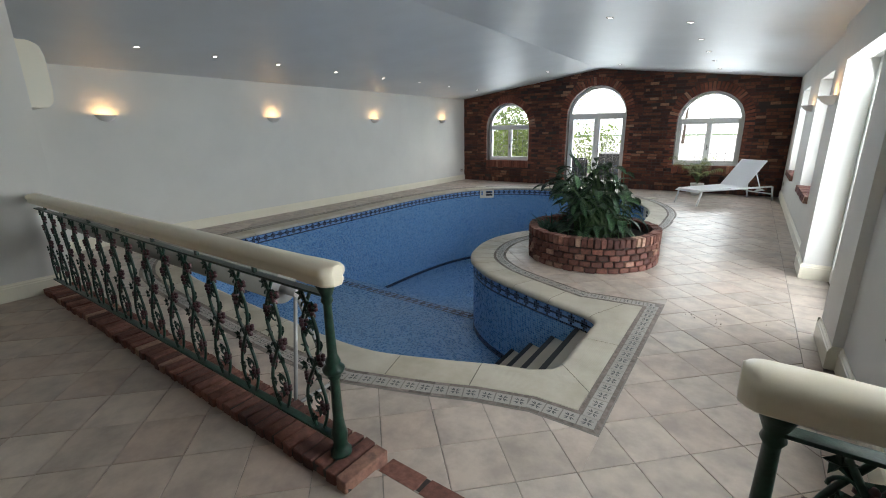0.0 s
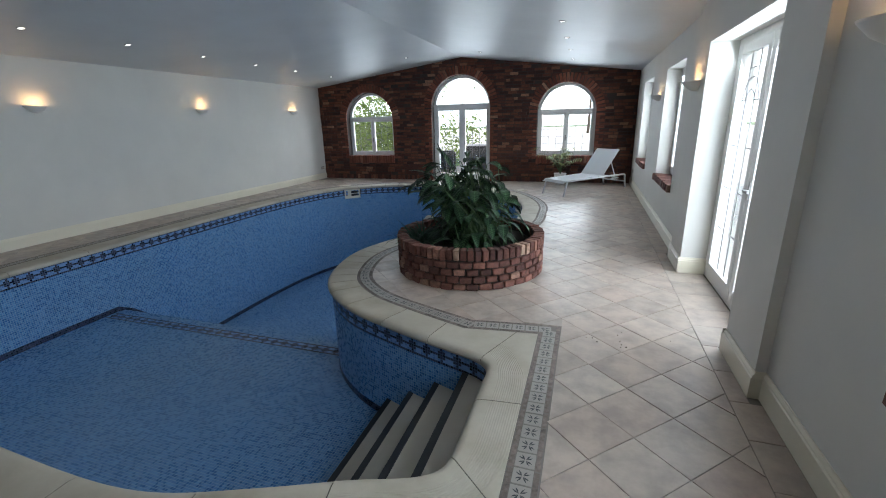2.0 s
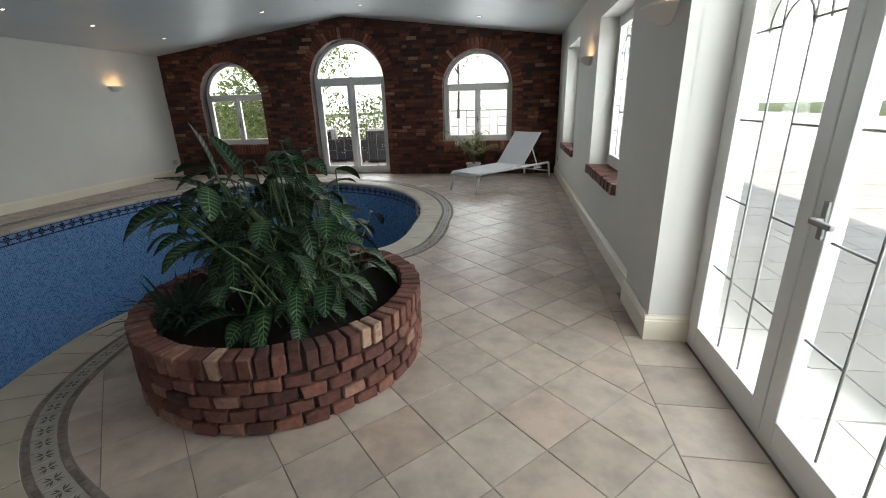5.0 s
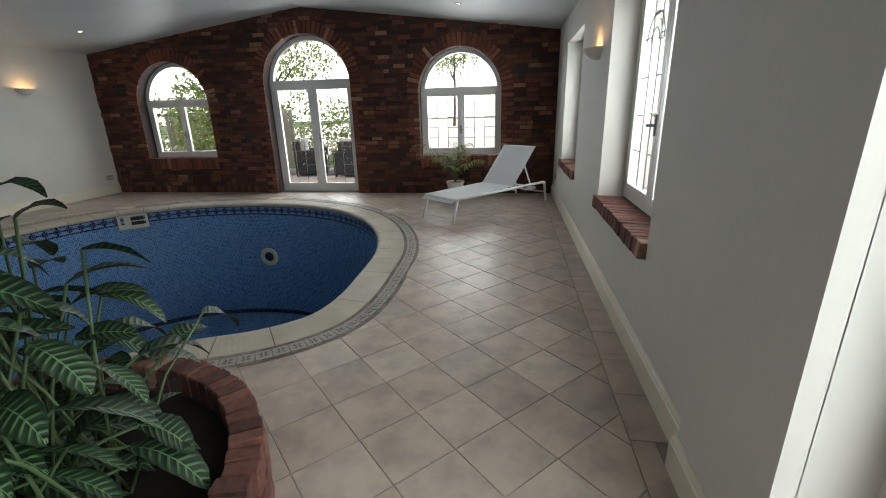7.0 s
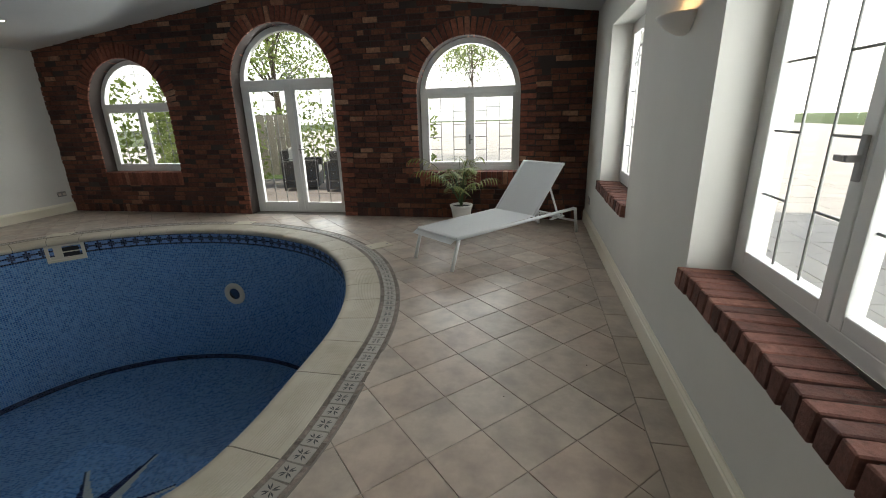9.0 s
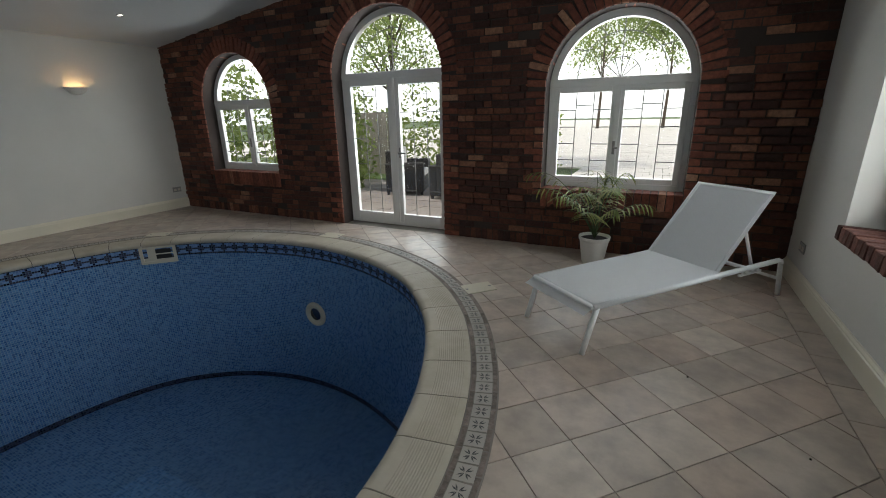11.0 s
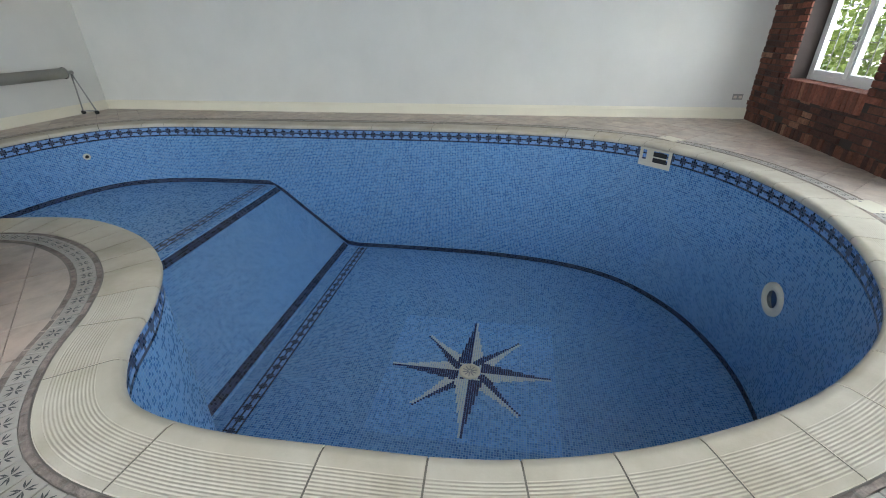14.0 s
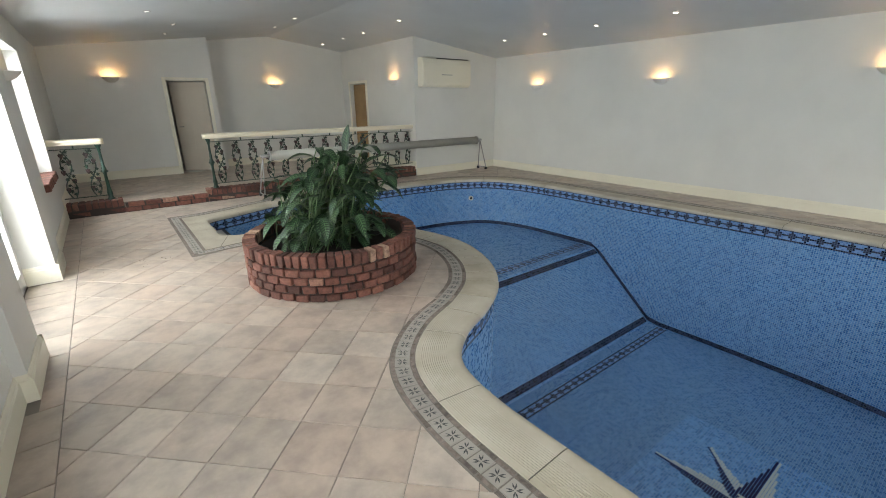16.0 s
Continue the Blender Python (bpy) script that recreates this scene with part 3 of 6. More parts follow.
for name, lo, hi in (("shallow_floor", -99, BRINK), ("slope_floor", BRINK, FOOT), ("deep_floor", FOOT, 99)):
    poly = cut(cut(EDGE, 1, lo, True), 1, hi, False)
    bm = bmesh.new()
    uv = bm.loops.layers.uv.new("UVMap")
    f = bm.faces.new([bm.verts.new((p.x, p.y, bed_z(p.y))) for p in poly][::-1])
    for loop in f.loops:
        loop[uv].uv = (loop.vert.co.x + 20, loop.vert.co.y * (1.25 if name == "slope_floor" else 1.0))
    bmesh.ops.triangulate(bm, faces=bm.faces)
    bmesh.ops.recalc_face_normals(bm, faces=bm.faces)
    if sum(f.normal.z for f in bm.faces) < 0:
        bmesh.ops.reverse_faces(bm, faces=bm.faces)
    rel(pool, part(name, bm, M_MOSAIC, pool))


def floor_strip(name, y0, y1, material, label):
    """A course of mosaic laid across the pool floor."""
    bm = bmesh.new()
    uv = bm.loops.layers.uv.new("UVMap")
    xs = [p.x for p in cut(cut(EDGE, 1, y0 - 0.001, True), 1, y1, False)]
    a, b = min(xs) + 0.02, max(xs)
    vs = [bm.verts.new((x, y, bed_z(y) + 0.004)) for x, y in ((a, y0), (b, y0), (b, y1), (a, y1))]
    f = bm.faces.new(vs)
    rows = 0.175 if material is M_MOSAIC_BAND else 0.075
    for loop, (s, t) in zip(f.loops, ((0, 0), (b - a, 0), (b - a, rows), (0, rows))):
        loop[uv].uv = (s, t)
    rel(pool, part(name, bm, material, pool, label))


floor_strip("floor_band", BRINK - 0.30, BRINK - 0.14, M_MOSAIC_BAND, "patterned mosaic course")
floor_strip("floor_line", BRINK + 0.03, BRINK + 0.105, M_MOSAIC_LINE, "twin dark mosaic lines")
floor_strip("floor_line", FOOT - 0.10, FOOT - 0.025, M_MOSAIC_LINE, "twin dark mosaic lines")
floor_strip("floor_band", FOOT + 0.17, FOOT + 0.33, M_MOSAIC_BAND, "patterned mosaic course")

bm = bmesh.new()
uv = bm.loops.layers.uv.new("UVMap")
q = 0.95
f = bm.faces.new([bm.verts.new((-3.69 + a * q, 10.12 + b * q, DEEP + 0.002)) for a, b in ((-1, -1), (1, -1), (1, 1), (-1, 1))])
for loop in f.loops:
    loop[uv].uv = (loop.vert.co.x + 20, loop.vert.co.y)
rel(pool, part("star_ground", bm, M_MOSAIC_SHEET, pool, "square of slightly paler blue mosaic"))

# compass star of single mosaic pieces
STAR = Vector((-3.69, 10.12))


def star_shade(dx, dy):
    r, a = math.hypot(dx, dy), math.atan2(dy, dx)
    for k in range(8):
        d = (a - k * math.pi / 4 + math.pi) % (2 * math.pi) - math.pi
        long = 0.90 if k % 2 == 0 else 0.79
        base = 0.14 if k % 2 == 0 else 0.10
        along, side = r * math.cos(d), r * math.sin(d)
        width = base * min(1.0, (long - along) / (long - 0.22)) if along > 0.12 else 0.0
        if 0.12 < along < long and abs(side) < max(0.026, width):
            return "dark" if side > 0 else "pale"
    if 0.13 < r < 0.22:
        return "dark" if int((a + math.pi) / (math.pi / 4)) % 2 else "pale"
    return ""


cells = {"dark": bmesh.new(), "pale": bmesh.new()}
for i in range(-38, 38):
    for j in range(-38, 38):
        shade = star_shade((i + 0.5) * 0.025, (j + 0.5) * 0.025)
        if shade:
            x, y = STAR.x + i * 0.025, STAR.y + j * 0.025
            prism(cells[shade], ((x + 0.0018, y + 0.0018), (x + 0.0228, y + 0.0018), (x + 0.0228, y + 0.0228), (x + 0.0018, y + 0.0228)), DEEP, DEEP + 0.005)
for shade, mat in (("dark", M_MOSAIC_DARK), ("pale", M_MOSAIC_PALE)):
    tagged(rel(pool, part("star_mosaic", cells[shade], mat, pool, f"{'navy' if shade == 'dark' else 'pale grey'} mosaic squares of a compass star")), kind="stuff")
bm = bmesh.new()
lathe(bm, ((0.0, 0.012), (0.085, 0.012), (0.09, 0.02), (0.112, 0.02), (0.122, 0.012), (0.122, 0.0)), (STAR.x, STAR.y, DEEP), 28)
drain = rel(pool, part("main_drain", bm, M_CREAM_PLASTIC, pool, "round cream floor drain"))
bm = bmesh.new()
for k in range(10):
    a = k * math.pi / 5
    box(bm, 0.015, 0.08, -0.006, 0.006, 0.0125, 0.0165, 0, Matrix.Translation((STAR.x, STAR.y, DEEP)) @ Matrix.Rotation(a, 4, "Z"))
rel(pool, part("drain_grille", bm, M_STEEL, pool))


def on_wall(x, y):
    """The nearest sample of the pool's edge, with the way into the pool."""
    i = min(range(NP), key=lambda k: (EDGE[k] - Vector((x, y))).length)
    d = (EDGE[(i + 1) % NP] - EDGE[i - 1]).normalized()
    return EDGE[i], Vector((d.y, -d.x))


def wall_pose(x, y, z):
    p, n = on_wall(x, y)
    m = Matrix((( -n.y, 0, n.x, p.x), (n.x, 0, n.y, p.y), (0, 1, 0, z), (0, 0, 0, 1)))
    return m


def skimmer(x, y):
    m = wall_pose(x, y, -0.165)
    th = tagged(new("pool_skimmer"), "cream plastic skimmer mouth in the pool wall", "skimmer", "pool skimmers")
    th.matrix_world = m
    bm = bmesh.new()
    for a in ((-0.21, 0.21, 0.085, 0.12), (-0.21, 0.21, -0.12, -0.085), (-0.21, -0.17, -0.085, 0.085), (0.17, 0.21, -0.085, 0.085)):
        box(bm, a[0], a[1], a[2], a[3], 0.0, 0.022, 0.004)
    part("frame", bm, M_CREAM_PLASTIC, th)
    bm = bmesh.new()
    box(bm, -0.03, 0.17, -0.06, 0.07, 0.006, 0.010)
    part("throat", bm, M_DARK, th)
    bm = bmesh.new()
    box(bm, -0.17, -0.03, -0.085, 0.085, 0.004, 0.009)
    box(bm, -0.03, 0.17, -0.085, -0.06, 0.004, 0.016)
    box(bm, -0.03, 0.17, 0.0, 0.014, 0.007, 0.014)
    part("flap", bm, M_CREAM_PLASTIC, th)


skimmer(-5.78, 12.2)
skimmer(-1.2, 11.25)


def wall_light(x, y, z, r, label, name, cat):
    th = tagged(new(name), label, cat)
    th.matrix_world = wall_pose(x, y, z)
    bm = bmesh.new()
    lathe(bm, ((r * 0.5, 0.004), (r * 0.55, 0.02), (r * 0.8, 0.035), (r, 0.02), (r * 1.02, 0.0)), sides=28)
    part("rim", bm, M_CREAM_PLASTIC, th)
    bm = bmesh.new()
    lathe(bm, ((0.0, 0.012), (r * 0.52, 0.012), (r * 0.53, 0.002)), sides=24)
    part("lens", bm, M_DARK if r < 0.08 else M_LENS, th)


M_LENS = painted("dark_blue_lens", (0.02, 0.04, 0.09), 0.12)
wall_light(-3.88, 12.96, -0.99, 0.165, "round underwater light with cream rim, unlit", "pool_light", "pool light")
for x, y in ((-5.75, 3.8), (-3.2, 3.28)):
    wall_light(x, y, -0.42, 0.05, "small cream return jet in the pool wall", "pool_jet", "pool inlet")

# steps of the bay
steps = thing("pool_steps", (-0.45, 4.3, 0), "cream stone pool steps with black nosings", "steps", kind="structure")
for k in range(4):
    x1, top = -0.44 - 0.27 * k, -0.2 - 0.2 * k
    quick_box("tread", steps, M_STEP, x1 - 0.27, x1, 3.3, 5.3, SHALLOW - 0.02, top, 0.006)
    quick_box("nosing", steps, M_STEP_EDGE, x1 - 0.277, x1 - 0.228, 3.3, 5.3, top - 0.05, top + 0.004, 0.003, "black mosaic nosing")


# ---- coping slabs and border ----
def coping_piece(i0, i1, ribbed, parent):
    """One slab with a rounded nose along samples i0 to i1."""
    bm = bmesh.new()
    uv = bm.loops.layers.uv.new("UVMap")
    rows = []
    for i in range(i0, i1 + 1):
        e, k = EDGE[i % NP], KERB[i % NP]
        d = (k - e).normalized()
        w = (k - e).length
        gap = 0.004 * (1 if i == i0 else -1 if i == i1 else 0)
        t = (EDGE[(i + 1) % NP] - EDGE[i - 1 if i else -1]).normalized() * gap
        prof = ((0.0, -0.055), (-0.028, -0.052), (-0.04, -0.035), (-0.038, -0.012), (-0.022, 0.004), (0.01, 0.010), (0.06, 0.010), (w - 0.006, 0.006), (w - 0.003, 0.002), (w - 0.003, -0.03))
        rows.append([(bm.verts.new((*(e + d * o + t), z)), o, ARC[i % NP]) for o, z in prof])
    for a, b in zip(rows, rows[1:]):
        for j in range(len(a) - 1):
            f = bm.faces.new((a[j][0], b[j][0], b[j + 1][0], a[j + 1][0]))
            f.smooth = j < 6
            for loop, q in zip(f.loops, (a[j], b[j], b[j + 1], a[j + 1])):
                loop[uv].uv = (q[2], q[1])
    bm.faces.new([bm.verts.new(q[0].co) for q in rows[0]])
    bm.faces.new([bm.verts.new(q[0].co) for q in rows[-1]][::-1])
    bmesh.ops.recalc_face_normals(bm, faces=bm.faces)
    rel(parent, part("coping_slab", bm, M_COPING_RIB if ribbed else M_COPING, parent))


coping_bed = bmesh.new()
loops = [[coping_bed.verts.new((*(EDGE[i] + (KERB[i] - EDGE[i]).normalized() * (o if o < 0.1 else (KERB[i] - EDGE[i]).length - 0.006)), z)) for o, z in ((-0.033, -0.03), (-0.031, -0.012), (-0.016, 0.001), (0.012, 0.0075), (0.06, 0.0075), (1.0, 0.0040))] for i in range(NP)]
for i in range(NP):
    a, b = loops[i], loops[(i + 1) % NP]
    for k in range(5):
        coping_bed.faces.new((a[k + 1], a[k], b[k], b[k + 1]))
bmesh.ops.recalc_face_normals(coping_bed, faces=coping_bed.faces)
coping = thing("pool_coping", (-3.7, 8, 0), "cream bullnosed stone coping round the pool", "coping", kind="structure")
rel(coping, part("joint_bed", coping_bed, M_JOINT, coping, "dark joint mortar"))
i = 0
random.seed(5)
stops = []
while i < NP:
    stops.append(i)
    p = EDGE[i]
    tight = 0.33
    want = 0.9 if p.x < -5.5 and 5 < p.y < 10.5 else 0.62 if (p.y < 4.0 or 8.7 < p.y < 10.2 and p.x > -1.2) else 0.5 if 4.4 < p.y < 5.5 else 0.2 if p.x > -3 and 5.9 < p.y < 8.2 else tight
    j = i + 1
    while j < NP and ARC[j] - ARC[i] < want:
        j += 1
    i = j
for a, b in zip(stops, stops[1:] + [NP]):
    p = EDGE[a]
    coping_piece(a, b, (p.x > -1.6 and p.y > 8.5) or (p.x > -3.6 and p.y > 11) or (p.x > -0.62 and 3.9 < p.y < 4.95) or (p.x < -5.9 and 11 < p.y), coping)

# patterned border: base ribbon, slim strips, square tiles with a four-petal motif
border = thing("border_inlay", (-3.7, 8, 0), "grey and cream stone inlay border with petal motifs", "border", kind="structure")


def ribbon(name, f0, f1, z, material, parent, pieces=0.0):
    bm = bmesh.new()
    lines = [[KERB[i].lerp(RIM[i], f) for i in range(NP)] for f in (f0, f1)]
    if not pieces:
        vs = [[bm.verts.new((*l[i], z)) for l in lines] for i in range(NP)]
        for i in range(NP):
            bm.faces.new((vs[i][1], vs[i][0], vs[(i + 1) % NP][0], vs[(i + 1) % NP][1]))
    else:
        last = 0
        for i in range(1, NP + 1):
            if (ARC[i] - ARC[last] >= pieces) or i in (28 * SUB, 32 * SUB, NP):
                idx = list(range(last, i + 1))
                ring = [lines[0][k % NP] for k in idx] + [lines[1][k % NP] for k in reversed(idx)]
                c = sum(ring, Vector((0, 0))) / len(ring)
                ring = [c + (p - c) * (1 - 0.004 / max(0.01, (p - c).length)) for p in ring]
                bm.faces.new([bm.verts.new((*p, z)) for p in ring][::-1])
                last = i
    bmesh.ops.recalc_face_normals(bm, faces=bm.faces)
    if sum(f.normal.z for f in bm.faces) < 0:
        bmesh.ops.reverse_faces(bm, faces=bm.faces)
    return rel(parent, part(name, bm, material, parent))


ribbon("bed", -0.04, 1.02, 0.001, M_GROUT, border)
tagged(ribbon("inner_strip", 0.02, 0.20, 0.0055, M_BORDER_STRIP_PIECES := brick("grey_border_pieces", (0.17, 0.145, 0.13), (0.25, 0.21, 0.185), (0.31, 0.265, 0.235), (0.39, 0.33, 0.29), True), border, 0.10), kind="stuff")
tagged(ribbon("outer_strip", 0.80, 0.98, 0.0055, M_BORDER_STRIP_PIECES, border, 0.10), kind="stuff")

bm = bmesh.new()
h = 0.048
prism(bm, ((-h, -h), (h, -h), (h, h), (-h, h)), -0.004, 0.0055)
for k in range(4):
    a = k * math.pi / 2 + math.pi / 4
    for s in (0.42, -0.42):
        tip, mid = 0.042, 0.024
        pts = [Vector((0.004 * math.cos(a), 0.004 * math.sin(a), 0.0062)), Vector((mid * math.cos(a + s), mid * math.sin(a + s), 0.0062)), Vector((tip * math.cos(a + s * 0.55), tip * math.sin(a + s * 0.55), 0.0062)),
               Vector((mid * 0.9 * math.cos(a + s * 0.1), mid * 0.9 * math.sin(a + s * 0.1), 0.0062))]
        if s > 0:
            f = bm.faces.new([bm.verts.new(p) for p in pts][::-1])
            f.material_index = 1
        else:
            f = bm.faces.new([bm.verts.new(p) for p in pts])
            f.material_index = 1
bm.normal_update()
for f in bm.faces:
    if f.material_index == 1 and f.normal.z < 0:
        f.normal_flip()
proto = rel(border, part("border_tile", bm, [M_BORDER_TILE, M_MOTIF], border))
places = []
MID = [KERB[i].lerp(RIM[i], 0.5) for i in range(NP)]
run, want = 0.0, 0.0
for i in range(NP):
    a, b = MID[i], MID[(i + 1) % NP]
    seg = (b - a).length
    while want < run + seg:
        p = a.lerp(b, (want - run) / seg)
        places.append((p, math.atan2(b.y - a.y, b.x - a.x)))
        want += 0.105
    run += seg
near = sorted(places, key=lambda q: (q[0] - Vector((0, 7))).length)[:240]
used = False
far_bm = bmesh.new()
for p, a in places:
    m = Matrix.Translation((p.x, p.y, 0)) @ Matrix.Rotation(a, 4, "Z")
    if (p, a) in near:
        ob = proto if not used else proto.copy()
        if used:
            scene.collection.objects.link(ob)
        used = True
        ob.matrix_basis = m
    else:
        far_bm.from_mesh(proto.data)
        far_bm.verts.ensure_lookup_table()
        for v in far_bm.verts[-len(proto.data.vertices):]:
            v.co = m @ v.co
tagged(rel(border, part("border_tiles_far", far_bm, [M_BORDER_TILE, M_MOTIF], border)), kind="stuff")


# ---- windows and doors of the brick wall ----
def arch_points(c, r, z, n=24, a0=0.0, a1=math.pi):
    return [(c + r * math.cos(a0 + (a1 - a0) * k / n), z + r * math.sin(a0 + (a1 - a0) * k / n)) for k in range(n + 1)]


def bar(parent, name, material, to_world, u0, u1, z0, z1, d0, d1, bevel=0.006):
    bm = bmesh.new()
    box(bm, u0, u1, d0, d1, z0, z1, bevel)
    for v in bm.verts:
        v.co = Vector(to_world(v.co.x, v.co.y, v.co.z))
    bmesh.ops.recalc_face_normals(bm, faces=bm.faces)
    return rel(parent, part(name, bm, material, parent))


def arch_band(parent, name, material, to_world, c, r0, r1, z, d0, d1):
    bm = bmesh.new()
    loops = []
    n = 28
    for k in range(n + 1):
        a = math.pi * k / n
        loops.append([bm.verts.new(to_world(c + r * math.cos(a), d, z + r * math.sin(a))) for r, d in ((r0, d0), (r1, d0), (r1, d1), (r0, d1))])
    for a, b in zip(loops, loops[1:]):
        for j in range(4):
            bm.faces.new((a[j], a[(j + 1) % 4], b[(j + 1) % 4], b[j]))
    bm.faces.new(loops[0])
    bm.faces.new(loops[-1])
    bmesh.ops.recalc_face_normals(bm, faces=bm.faces)
    return rel(parent, part(name, bm, material, parent))


def pane(parent, to_world, pts, d):
    bm = bmesh.new()
    for dd in (d, d + 0.006):
        bm.faces.new([bm.verts.new(to_world(u, dd, z)) for u, z in pts])
    ob = rel(parent, part("pane", bm, M_GLASS, parent))
    ob.visible_shadow = False
    return ob


def leads(parent, to_world, lines, d):
    """Lead cames, each a thin line of u, z points."""
    bm = bmesh.new()
    for pts in lines:
        tube(bm, [to_world(u, d, z) for u, z in pts], 0.0055, 5)
    return rel(parent, part("lead_lines", bm, M_LEAD, parent, "grey lead cames"))


def lattice(u0, u1, z0, z1, rungs):
    a, b = u0 + (u1 - u0) * 0.33, u0 + (u1 - u0) * 0.67
    out = [((a, z0), (a, z1)), ((b, z0), (b, z1))]
    for k in range(1, rungs + 1):
        z = z0 + (z1 - z0) * k / (rungs + 1)
        out += [((u0, z), (a, z)), ((b, z), (u1, z))]
    out.append(((a, z1 - 0.13), (b, z1 - 0.13)))
    return out


def handle(parent, to_world, u, z, d, side):
    bm = bmesh.new()
    box(bm, u - 0.014, u + 0.014, d - 0.012, d, z - 0.07, z + 0.07, 0.004)
    box(bm, u - 0.011, u + 0.011, d - 0.05, d - 0.01, z - 0.011, z + 0.011, 0.003)
    box(bm, min(u, u + side * 0.11), max(u, u + side * 0.11), d - 0.055, d - 0.037, z - 0.010, z + 0.010, 0.004)
    for v in bm.verts:
        v.co = Vector(to_world(v.co.x, v.co.y, v.co.z))
    bmesh.ops.recalc_face_normals(bm, faces=bm.faces)
    rel(parent, part("handle", bm, M_STEEL, parent, "brushed metal lever handle"))


def casement(win, to_world, u0, u1, z0, z1, d, rungs, door):
    """One opening leaf: stiles, rails, glass and leads."""
    w = 0.085 if door else 0.06
    low = 0.12 if door else w
    bar(win, "stile", M_UPVC, to_world, u0, u0 + w, z0, z1, d, d + 0.06)
    bar(win, "stile", M_UPVC, to_world, u1 - w, u1, z0, z1, d, d + 0.06)
    bar(win, "rail", M_UPVC, to_world, u0 + w, u1 - w, z1 - w, z1, d + 0.001, d + 0.059)
    bar(win, "rail", M_UPVC, to_world, u0 + w, u1 - w, z0, z0 + low, d + 0.001, d + 0.059)
    a, b, lo, hi = u0 + w, u1 - w, z0 + low, z1 - w
    pane(win, to_world, ((a, lo), (b, lo), (b, hi), (a, hi)), d + 0.025)
    leads(win, to_world, lattice(a, b, lo, hi, rungs), d + 0.028)


def arched_unit(name, hole, door, label):
    u0, u1, z0, zs = hole
    tw = lambda u, d, z: (u, NORTH + 0.2 + d, z)
    c, r = (u0 + u1) / 2, (u1 - u0) / 2
    win = tagged(new(name), label, "door" if door else "window", kind="structure")
    win.location = (c, NORTH + 0.2, z0)
    f = 0.055
    bar(win, "frame_side", M_UPVC, tw, u0, u0 + f, z0, zs, 0.0, 0.08)
    bar(win, "frame_side", M_UPVC, tw, u1 - f, u1, z0, zs, 0.0, 0.08)
    bar(win, "frame_foot", M_UPVC, tw, u0 + f, u1 - f, z0, z0 + f * (0.8 if door else 1.2), 0.0, 0.08)
    bar(win, "transom", M_UPVC, tw, u0, u1, zs, zs + 0.085, -0.004, 0.084)
    arch_band(win, "arch_frame", M_UPVC, tw, c, r - 0.075, r - 0.001, zs, 0.0, 0.08)
    zlow = z0 + f * (0.8 if door else 1.2)
    casement(win, tw, u0 + f, c - 0.004, zlow, zs, -0.006, 4, door)
    casement(win, tw, c + 0.004, u1 - f, zlow, zs, -0.006, 4, door)
    bar(win, "meeting_bar", M_UPVC, tw, c - 0.03, c + 0.03, zlow, zs, -0.018, -0.004)
    ri = r - 0.075
    arc0 = [(c + ri * math.cos(math.pi * k / 24), zs + max(0.085, ri * math.sin(math.pi * k / 24))) for k in range(25)]
    pane(win, tw, arc0, 0.04)
    fan = [arch_points(c, ri * 0.68, zs + 0.085, 20), arch_points(c, ri * 0.30, zs + 0.085, 14), ((c, zs + 0.085), (c, zs + ri))]
    for a in (38, 68, 112, 142):
        ca, sa = math.cos(radians(a)), math.sin(radians(a))
        fan.append(((c + ri * 0.04 * ca, zs + 0.09), (c + ri * 0.30 * ca, zs + 0.085 + ri * 0.30 * sa)))
        fan.append(((c + ri * 0.68 * ca, zs + 0.085 + ri * 0.68 * sa), (c + ri * 0.98 * ca, zs + ri * 0.98 * sa)))
    leads(win, tw, fan, 0.043)
    if door:
        handle(win, tw, c + 0.075, 1.02, -0.006, 1)
    else:
        handle(win, tw, c, z0 + 0.45, -0.018, 0.4)
    return win


arched_unit("window_1", WIN_L, False, "white arched casement window with leaded glass")
arched_unit("door_1", DOOR_N, True, "white arched French doors with leaded glass, closed")
arched_unit("window_2", WIN_R, False, "wide white arched casement window with leaded glass")


# ---- east windows and glazed door ----
def side_window(name, y0, y1, z0, z1):
    tw = lambda u, d, z: (EAST + 0.2 + d, u, z)
    win = tagged(new(name), "tall white framed window with leaded glass in a deep reveal", "window", "windows of the east wall", "structure")
    win.location = (EAST + 0.2, (y0 + y1) / 2, z0)
    f = 0.055
    bar(win, "frame_side", M_UPVC, tw, y0, y0 + f, z0, z1, 0, 0.08)
    bar(win, "frame_side", M_UPVC, tw, y1 - f, y1, z0, z1, 0, 0.08)
    bar(win, "frame_head", M_UPVC, tw, y0 + f, y1 - f, z1 - f, z1, 0, 0.08)
    bar(win, "frame_foot", M_UPVC, tw, y0 + f, y1 - f, z0, z0 + f * 1.2, 0, 0.08)
    c = (y0 + y1) / 2
    casement(win, tw, y0 + f, c - 0.004, z0 + f * 1.2, z1 - f, -0.006, 4, False)
    casement(win, tw, c + 0.004, y1 - f, z0 + f * 1.2, z1 - f, -0.006, 4, False)
    for s in (0.25, 0.75):
        u = y0 + (y1 - y0) * s
        leads(win, tw, [arch_points(u, 0.19, z1 - 0.42, 14), arch_points(u, 0.09, z1 - 0.42, 10)], 0.022)
    handle(win, tw, c + 0.03, z0 + 0.6, -0.006, 0.4)


for k, (y0, y1, z0, z1) in enumerate(E_WINDOWS):
    side_window(f"window_{k + 3}", y0, y1, z0 + 0.03, z1)

